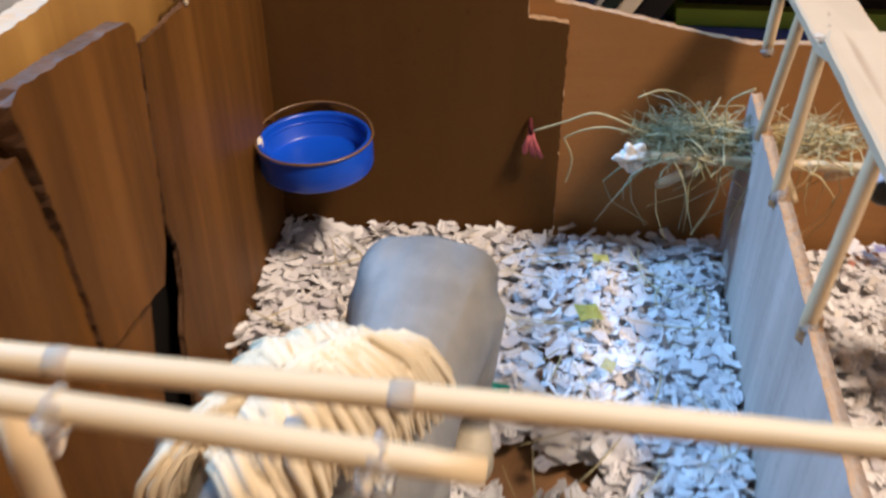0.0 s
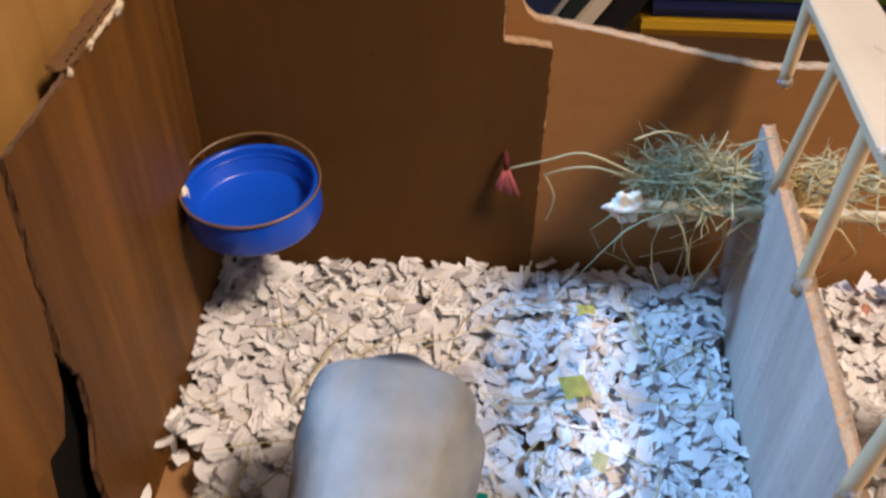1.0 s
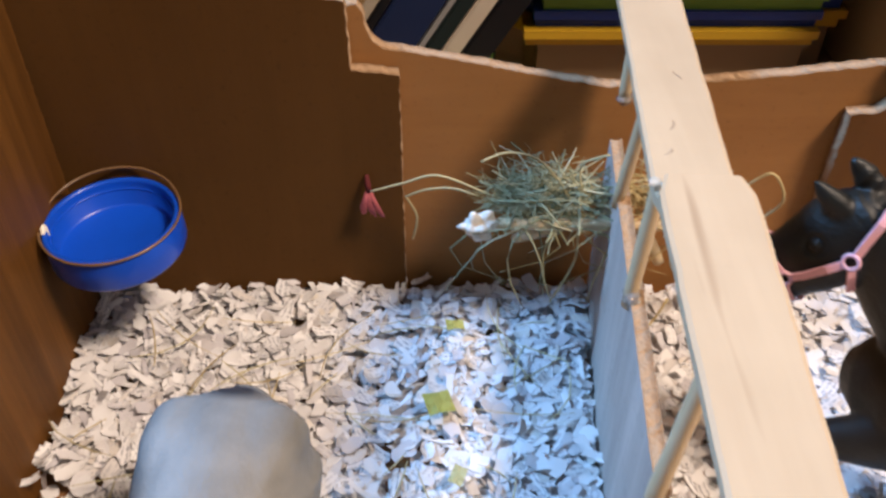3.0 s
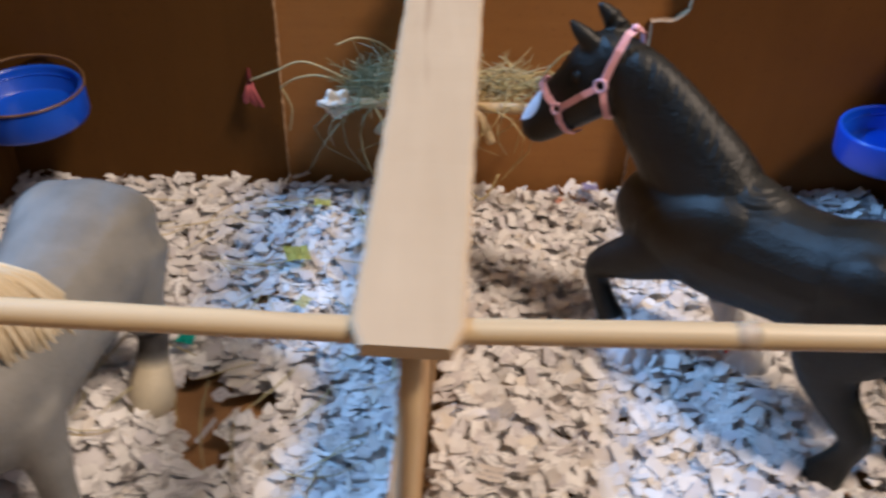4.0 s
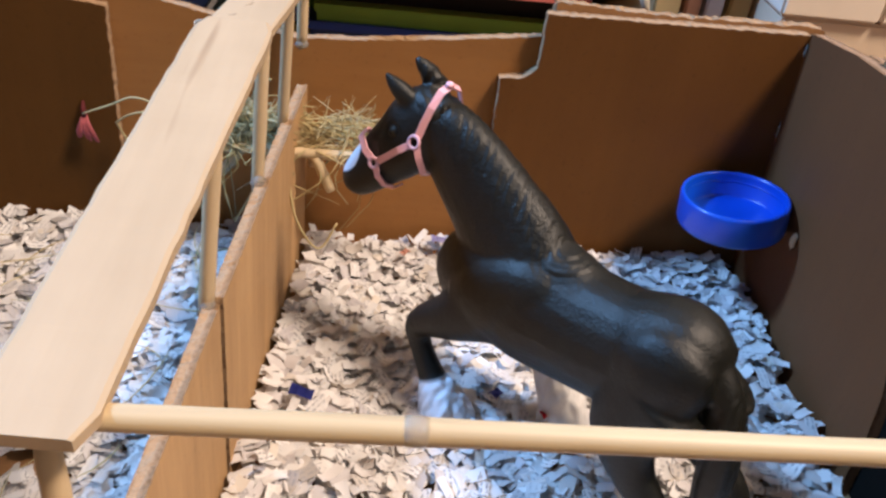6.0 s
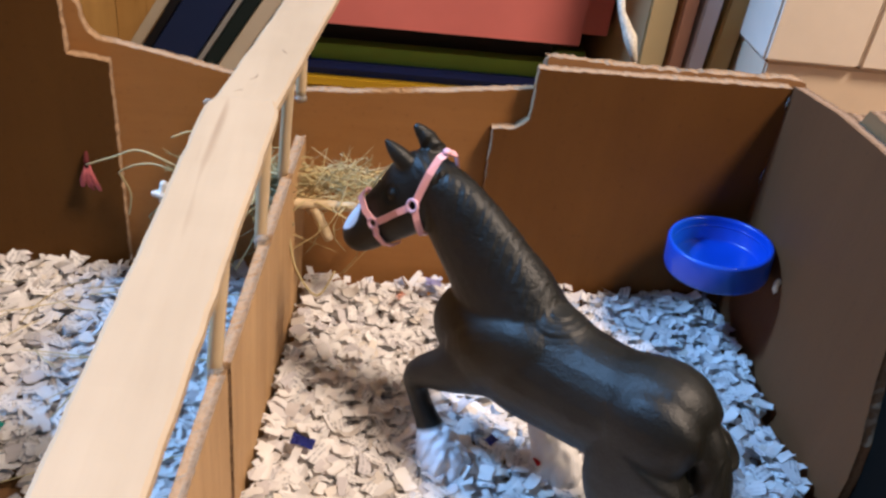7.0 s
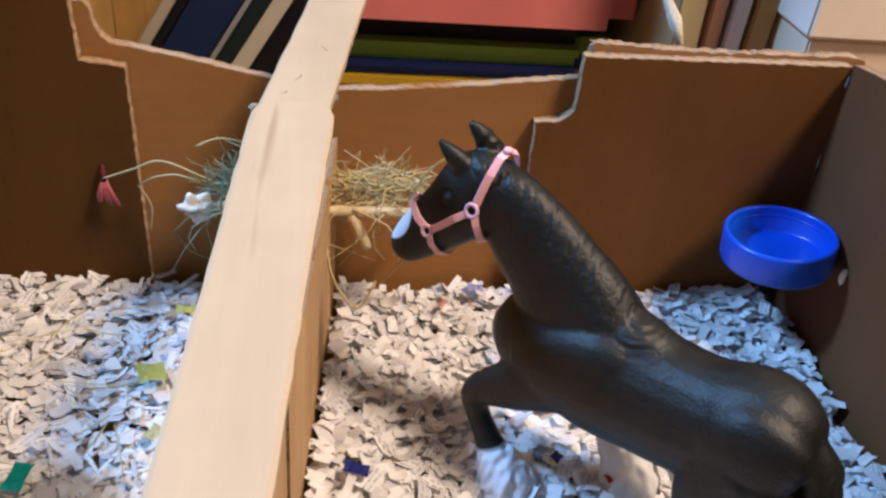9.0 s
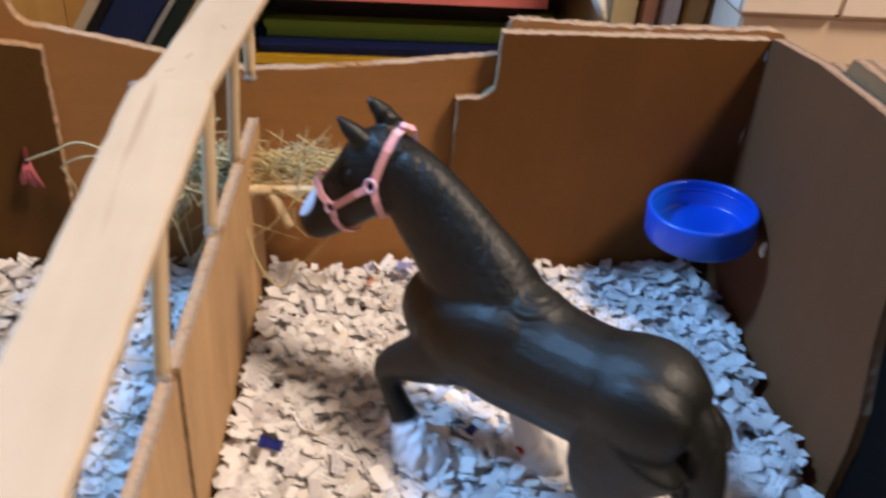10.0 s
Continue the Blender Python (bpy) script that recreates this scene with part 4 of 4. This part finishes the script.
tagged(grey, "matt grey plastic horse figurine with a blond mane, facing the rail", "horse figurine")


# torn strip along the top of the left wall: bared flutes and peeled liner
torn = holder("torn_cardboard_strip", "torn corrugated strip on top of the brown side wall", "torn card")
rnd = random.Random(77)
bm = panel([(0.0, 0.0), (0.0345, 0.0), (0.0352, 0.0018), (0.0340, 0.0044), (0.0, 0.0050), (-0.0012, 0.0020)], 0.0008, 0.0012, 0.0004, 31)
bm.transform(pose(0, 0, 0, 90, 0, 90))
strip = part("bared_card", bm, M_BARED, torn)
# flute openings are solid near-black beads, their inner shade painted on
for k in range(13):
    y = 0.0016 + 0.0026 * k + rnd.uniform(-0.0006, 0.0006)
    part("flute", blob((0.0036 + rnd.uniform(-0.0002, 0.0002), y, 0.0007), (0.0003, 0.0006 + rnd.uniform(0, 0.0005), 0.0003), 300 + k, 2, 0.3), M_SHADE, torn, "near-black bead painted as shade in an open flute", True)
for y, ln, w in ((0.0280, 0.0060, 0.0014), (0.0220, 0.0050, 0.0007), (0.0160, 0.0060, 0.0006), (0.0110, 0.0026, 0.0010), (-0.0012, 0.0022, 0.0009)):
    part("peeled_liner", blob((0.0051, y, 0.0004 - w * 0.5), (0.0004, ln * 0.5, w), int(y * 1e5) + 500, 3, 0.6), M_PEEL, torn, "pale peeled paper liner", True)
torn.matrix_world = pose(-0.0594, 0.2302, 0.1078)


# ---------------------------------------------------------------- shredded paper
def bare(x, y):
    """How thin the litter lies at a place: 1 where the card floor shows."""
    worst = 0.0
    for cx, cy, r in ((-0.051, 0.2113, 0.0100), (0.0400, 0.1775, 0.0120), (0.0440, 0.1600, 0.0080), (0.0475, 0.2240, 0.0060), (0.0560, 0.1770, 0.0070), (-0.046, 0.198, 0.006)):
        worst = max(worst, 1.0 - math.hypot(x - cx, y - cy) / r)
    return worst


def litter(name, x_at, y0, y1, count, size, seed, label, leafy):
    rnd = random.Random(seed)
    verts, faces, uvs = [], [], []
    made = 0
    while made < count:
        y = rnd.uniform(y0, y1)
        xa, xb = x_at(y)
        x = rnd.uniform(xa, xb)
        if bare(x, y) > 0 and rnd.random() < 0.96:
            continue
        made += 1
        lay = made / count
        hump = 0.0016 * noise.noise(Vector((x * 28, y * 28, seed))) + 0.0010 * noise.noise(Vector((x * 70, y * 70, seed + 4)))
        edge = min(x - xa, xb - x, y1 - y)
        z = -0.0060 + 0.0055 * lay + hump + 0.0020 * math.exp(-max(edge, 0) / 0.010) * lay + rnd.uniform(-0.0006, 0.0006)
        a = size[0] * rnd.uniform(0.65, 1.35)
        w = size[1] * rnd.uniform(0.65, 1.30)
        if leafy and rnd.random() < 0.25:
            w *= 0.45
            a *= 1.35
        q = rnd.uniform(0, 2 * math.pi)
        tilt = rnd.gauss(0, 0.23)
        roll = rnd.gauss(0, 0.23)
        m = Matrix.Translation((x, y, max(z, -0.0095))) @ Euler((tilt, roll, q)).to_matrix().to_4x4()
        curl = rnd.gauss(0, 0.32) / a
        cup = rnd.gauss(0, 0.27) / w
        base = len(verts)
        jit = 0.27 if leafy else 0.10
        nu = 4
        for i in range(nu):
            for j in range(3):
                u, v = i / (nu - 1) - 0.5, j / 2 - 0.5
                if leafy and i in (0, nu - 1) and j != 1:
                    u *= 0.80
                px, py = a * (u + rnd.uniform(-jit, jit) * 0.5), w * (v + rnd.uniform(-jit, jit) * 0.6)
                pz = 0.5 * curl * px * px * 3.2 + 0.5 * cup * py * py * 3.0
                verts.append(m @ Vector((px, py, pz)))
                uvs.append((u * a / 0.004, v * w / 0.004))
        for i in range(nu - 1):
            for j in range(2):
                faces.append((base + i * 3 + j, base + (i + 1) * 3 + j, base + (i + 1) * 3 + j + 1, base + i * 3 + j + 1))
    me = bpy.data.meshes.new(name)
    me.from_pydata(verts, [], faces)
    uv = me.uv_layers.new(name="print")
    loop_uv = np.array([uvs[l.vertex_index] for l in me.loops], dtype=np.float32).ravel()
    uv.data.foreach_set("uv", loop_uv)
    for p in me.polygons:
        p.use_smooth = True
    me.materials.append(M_PAPER)
    return tagged(new(name, me), label, "shredded paper", "", "stuff")


def left_span(y):
    return -0.0535, 0.0990 + 0.078 * (y - 0.1765) + 0.0015


def right_span(y):
    return 0.1090 + 0.078 * (y - 0.1765), 0.2840 - 0.16 * max(0.0, 0.205 - y)


litter("paper_litter", left_span, 0.070, 0.2950, 8200, (0.0065, 0.0040), 101, "litter of torn and shredded white paper in the stall", True)
litter("paper_litter", right_span, 0.070, 0.2945, 8600, (0.0063, 0.0036), 102, "litter of small shredded printed paper in the stall", False)


def stray_hay(count, seed):
    rnd = random.Random(seed)
    bm = bmesh.new()
    for _ in range(count):
        x, y, q, ln = rnd.uniform(-0.045, 0.098), rnd.uniform(0.15, 0.288), rnd.uniform(0, 6.3), rnd.uniform(0.010, 0.032)
        d = Vector((math.cos(q), math.sin(q), rnd.gauss(0, 0.05)))
        s = Vector((-d.y, d.x, 0)) * rnd.gauss(0, 0.10) * ln
        c = Vector((x, y, 0.0030 + rnd.uniform(-0.001, 0.0015)))
        pts = [c + d * ln * (t - 0.5) + s * 4 * t * (1 - t) for t in (0, 0.25, 0.5, 0.75, 1)]
        pts = [Vector((min(max(p.x, -0.053), 0.100), min(p.y, 0.2945), p.z)) for p in pts]
        tube(bm, pts, [0.00012, 0.00024, 0.00026, 0.00022, 0.0001], 4, 0, False)
    return tagged(part("stray_hay", bm, M_HAY), "fine hay stalks scattered over the paper litter", "hay", "", "stuff")


stray_hay(70, 210)


def scrap(x, y, z, a, w, q, colour, name, label, tilt=(8, 5)):
    bm = bmesh.new()
    rows = []
    for i in range(4):
        rows.append([bm.verts.new((a * (i / 3 - 0.5), w * (j / 2 - 0.5), 0.0006 * math.sin(i * 1.3 + j))) for j in range(3)])
    top = []
    for r0, r1 in zip(rows, rows[1:]):
        for j in range(2):
            top.append(bm.faces.new((r0[j], r1[j], r1[j + 1], r0[j + 1])))
    bmesh.ops.solidify(bm, geom=top, thickness=0.00012)
    ob = part(name, bm, plain_mat(label.split()[0] + "_scrap", colour, 0.6, 0.3, 0.1, 200.0))
    ob.matrix_world = pose(x, y, z, tilt[0], tilt[1], q)
    return tagged(ob, label, "paper scrap", "coloured scraps")


scrap(0.0325, 0.1985, 0.0048, 0.0105, 0.0052, 86, (0.0, 0.34, 0.29), "paper_scrap", "teal rectangular scrap lying on white litter", (3, 2))
scrap(0.1231, 0.2010, 0.0040, 0.0072, 0.0040, -12, (0.02, 0.03, 0.22), "paper_scrap", "navy blue scrap lying on white litter")
scrap(0.0600, 0.2392, 0.0053, 0.0085, 0.0075, 20, (0.52, 0.52, 0.16), "paper_scrap", "yellow-green crumpled scrap on the litter")
scrap(0.0650, 0.2150, 0.0043, 0.0070, 0.0040, 70, (0.62, 0.60, 0.34), "paper_scrap", "pale yellow scrap on the litter")
scrap(0.0655, 0.2700, 0.0058, 0.0060, 0.0040, 10, (0.66, 0.62, 0.20), "paper_scrap", "light yellow scrap near the back wall")
scrap(0.1541, 0.2767, 0.0048, 0.0060, 0.0024, 60, (0.66, 0.36, 0.28), "paper_scrap", "salmon pink scrap on the litter")
scrap(0.1670, 0.2850, 0.0058, 0.0060, 0.0040, 5, (0.40, 0.40, 0.68), "paper_scrap", "lilac scrap against the back wall")
scrap(0.1820, 0.2050, 0.0038, 0.0050, 0.0030, 50, (0.06, 0.08, 0.35), "paper_scrap", "blue printed scrap under the horse")
scrap(0.1960, 0.1960, 0.0048, 0.0040, 0.0030, 30, (0.60, 0.03, 0.05), "paper_scrap", "red scrap under the horse")


# ---------------------------------------------------------------- shelf behind
def rounded_tray(x0, x1, y0, y1, z0, z1, material, name, label, lip=0.003):
    ob = holder(name, label, "tray", "stacked trays")
    bm = bmesh.new()
    fs = box(bm, x0, x1, y0, y1, z0, z1)
    up = [e for e in bm.edges if abs(e.verts[0].co.z - e.verts[1].co.z) > 1e-5]
    bmesh.ops.bevel(bm, geom=up, offset=0.018, segments=5, affect="EDGES")
    part("body", bm, material, ob)
    bm = bmesh.new()
    box(bm, x0 - lip, x1 + lip, y0 - lip, y1 + lip, z1 - 0.003, z1 + 0.001)
    up = [e for e in bm.edges if abs(e.verts[0].co.z - e.verts[1].co.z) > 1e-5]
    bmesh.ops.bevel(bm, geom=up, offset=0.020, segments=5, affect="EDGES")
    part("lip", bm, material, ob)
    return ob


PL = lambda n, c: plain_mat(n, c, 0.4, 0.4, 0.08, 20.0)
rounded_tray(0.083, 0.2495, 0.434, 0.590, 0.0160, 0.0232, PL("yellow_plastic", (0.55, 0.33, 0.02)), "storage_tray", "yellow plastic tray in the lower stack")
rounded_tray(0.090, 0.2495, 0.441, 0.590, -0.0120, 0.0155, PL("olive_plastic", (0.27, 0.19, 0.11)), "storage_tray", "olive brown tray at the bottom of the stack")
rounded_tray(0.087, 0.2495, 0.436, 0.590, 0.0236, 0.0318, PL("navy_plastic", (0.012, 0.045, 0.28)), "storage_tray", "navy blue plastic tray in the stack")
rounded_tray(0.090, 0.2495, 0.435, 0.590, 0.0322, 0.0412, PL("lime_plastic", (0.20, 0.36, 0.05)), "storage_tray", "lime green plastic tray in the stack")
# added black block, painting the shaded gap between lime and red trays
rounded_tray(0.094, 0.2495, 0.440, 0.590, 0.0418, 0.0560, PL("gap_shade_black", (0.012, 0.010, 0.011)), "storage_tray", "black block painted as the shaded gap under the red tray")
rounded_tray(0.092, 0.2580, 0.420, 0.590, 0.0570, 0.0900, PL("red_plastic", (0.70, 0.20, 0.18)), "storage_tray", "red plastic tray on top of the stack")
M_SHELF = wood_mat("shelf_wood", (0.32, 0.18, 0.055), (0.46, 0.28, 0.095), (1.0, 1.0, 0.05))
# shelf side added tall and thin to keep window light off the shelf
slab("shelf_side_screen", (-0.030, -0.0165, 0.398, 0.600, -0.0125, 0.620), M_SHELF, "honey coloured wooden shelf side, added tall to block window light", "shelf")
slab("shelf_panel", (-0.0160, 0.0100, 0.540, 0.550, -0.0125, 0.400), M_SHELF, "honey coloured wooden panel behind the leaning books", "shelf")
# near-black colour puts the shelf's inner shade into its back board
slab("shelf_back", (-0.10, 0.60, 0.600, 0.620, -0.0125, 0.400), plain_mat("shelf_shadow", (0.030, 0.024, 0.020), 0.8, 0.2), "shelf back behind the trays, coloured near black as shade")


M_PAGES = plain_mat("page_edges", (0.50, 0.45, 0.36), 0.85, 0.2, 0.2, 900.0)


def leaning_board(x, y, w, h, t, lean, turn, colour, name, label, z=-0.0122):
    ob = holder(name, label, "book", "leaning books")
    bm = bmesh.new()
    box(bm, 0, t, 0, w, 0, h, 0, min(t * 0.2, 0.0008))
    part("cover", bm, PL(name + "_cover", colour), ob)
    bm = bmesh.new()
    box(bm, t * 0.2, t * 0.8, 0.003, w - 0.002, h - 0.001, h + 0.0006, 0, 0.0002)
    part("pages", bm, M_PAGES, ob, "edge of cream pages")
    ob.matrix_world = pose(x, y, z, 0, lean, turn)
    return ob


x = -0.0085
# the last, near-black board is added as the shaded gap beyond the ivory book
for c, t, n in [((0.46, 0.40, 0.30), 0.0045, "cream"), ((0.010, 0.011, 0.014), 0.0035, "black"), ((0.012, 0.024, 0.075), 0.0180, "navy"), ((0.30, 0.30, 0.29), 0.0022, "grey"), ((0.012, 0.022, 0.022), 0.0060, "dark green"), ((0.58, 0.51, 0.40), 0.0070, "ivory"), ((0.008, 0.008, 0.010), 0.0110, "black")]:
    leaning_board(x, 0.400, 0.12, 0.125, t, 32, 0, c, "book", n + " book leaning on the shelf")
    x += t * 1.2 + 0.0006
rounded_tray(0.062, 0.082, 0.395, 0.520, -0.0122, 0.0230, PL("green_plastic", (0.085, 0.17, 0.03)), "storage_tray", "dark green plastic tray beside the stack")
for k, (x, t, c, n) in enumerate([(0.2625, 0.012, (0.50, 0.40, 0.22), "manila"), (0.2752, 0.007, (0.44, 0.22, 0.14), "russet"), (0.2828, 0.008, (0.66, 0.60, 0.62), "white"), (0.2914, 0.010, (0.42, 0.24, 0.07), "ochre")]):
    leaning_board(x, 0.390, 0.13, 0.190, t, -1 + 1.2 * k, 0, c, "folder", n + " folder standing upright on the shelf")
bm = bmesh.new()
tube(bm, [(0.2360, 0.3200, 0.0890), (0.2340, 0.3250, 0.0960), (0.2300, 0.3300, 0.1040), (0.2280, 0.3360, 0.1150)], [0.0013, 0.0026, 0.0014, 0.0017], 8)
tube(bm, [(0.2360, 0.3200, 0.0890), (0.2350, 0.3180, 0.0600), (0.2350, 0.3160, -0.0120)], [0.0009, 0.0010, 0.0010], 8)
tagged(part("twisted_cord", bm, plain_mat("white_cord", (0.62, 0.56, 0.46), 0.8, 0.2, 0.25, 700.0, 0.6), None, "", True), "twisted pale cord hanging behind the back wall", "cord")
bm = bmesh.new()
box(bm, 0.308, 0.560, 0.362, 0.580, -0.0120, 0.0790, 0, 0.001)
carton = holder("carton", "pale cream cardboard carton behind the stable", "box")
part("base", bm, plain_mat("cream_card", (0.74, 0.60, 0.45), 0.7, 0.2, 0.05, 30.0), carton)
M_LID = plain_mat("cream_card_lid", (0.82, 0.73, 0.62), 0.7, 0.2, 0.05, 30.0)
for x0, x1 in ((0.305, 0.3482), (0.3488, 0.563)):
    bm = bmesh.new()
    box(bm, x0, x1, 0.359, 0.583, 0.0800, 0.190, 0, 0.0012)
    part("lid", bm, M_LID, carton)
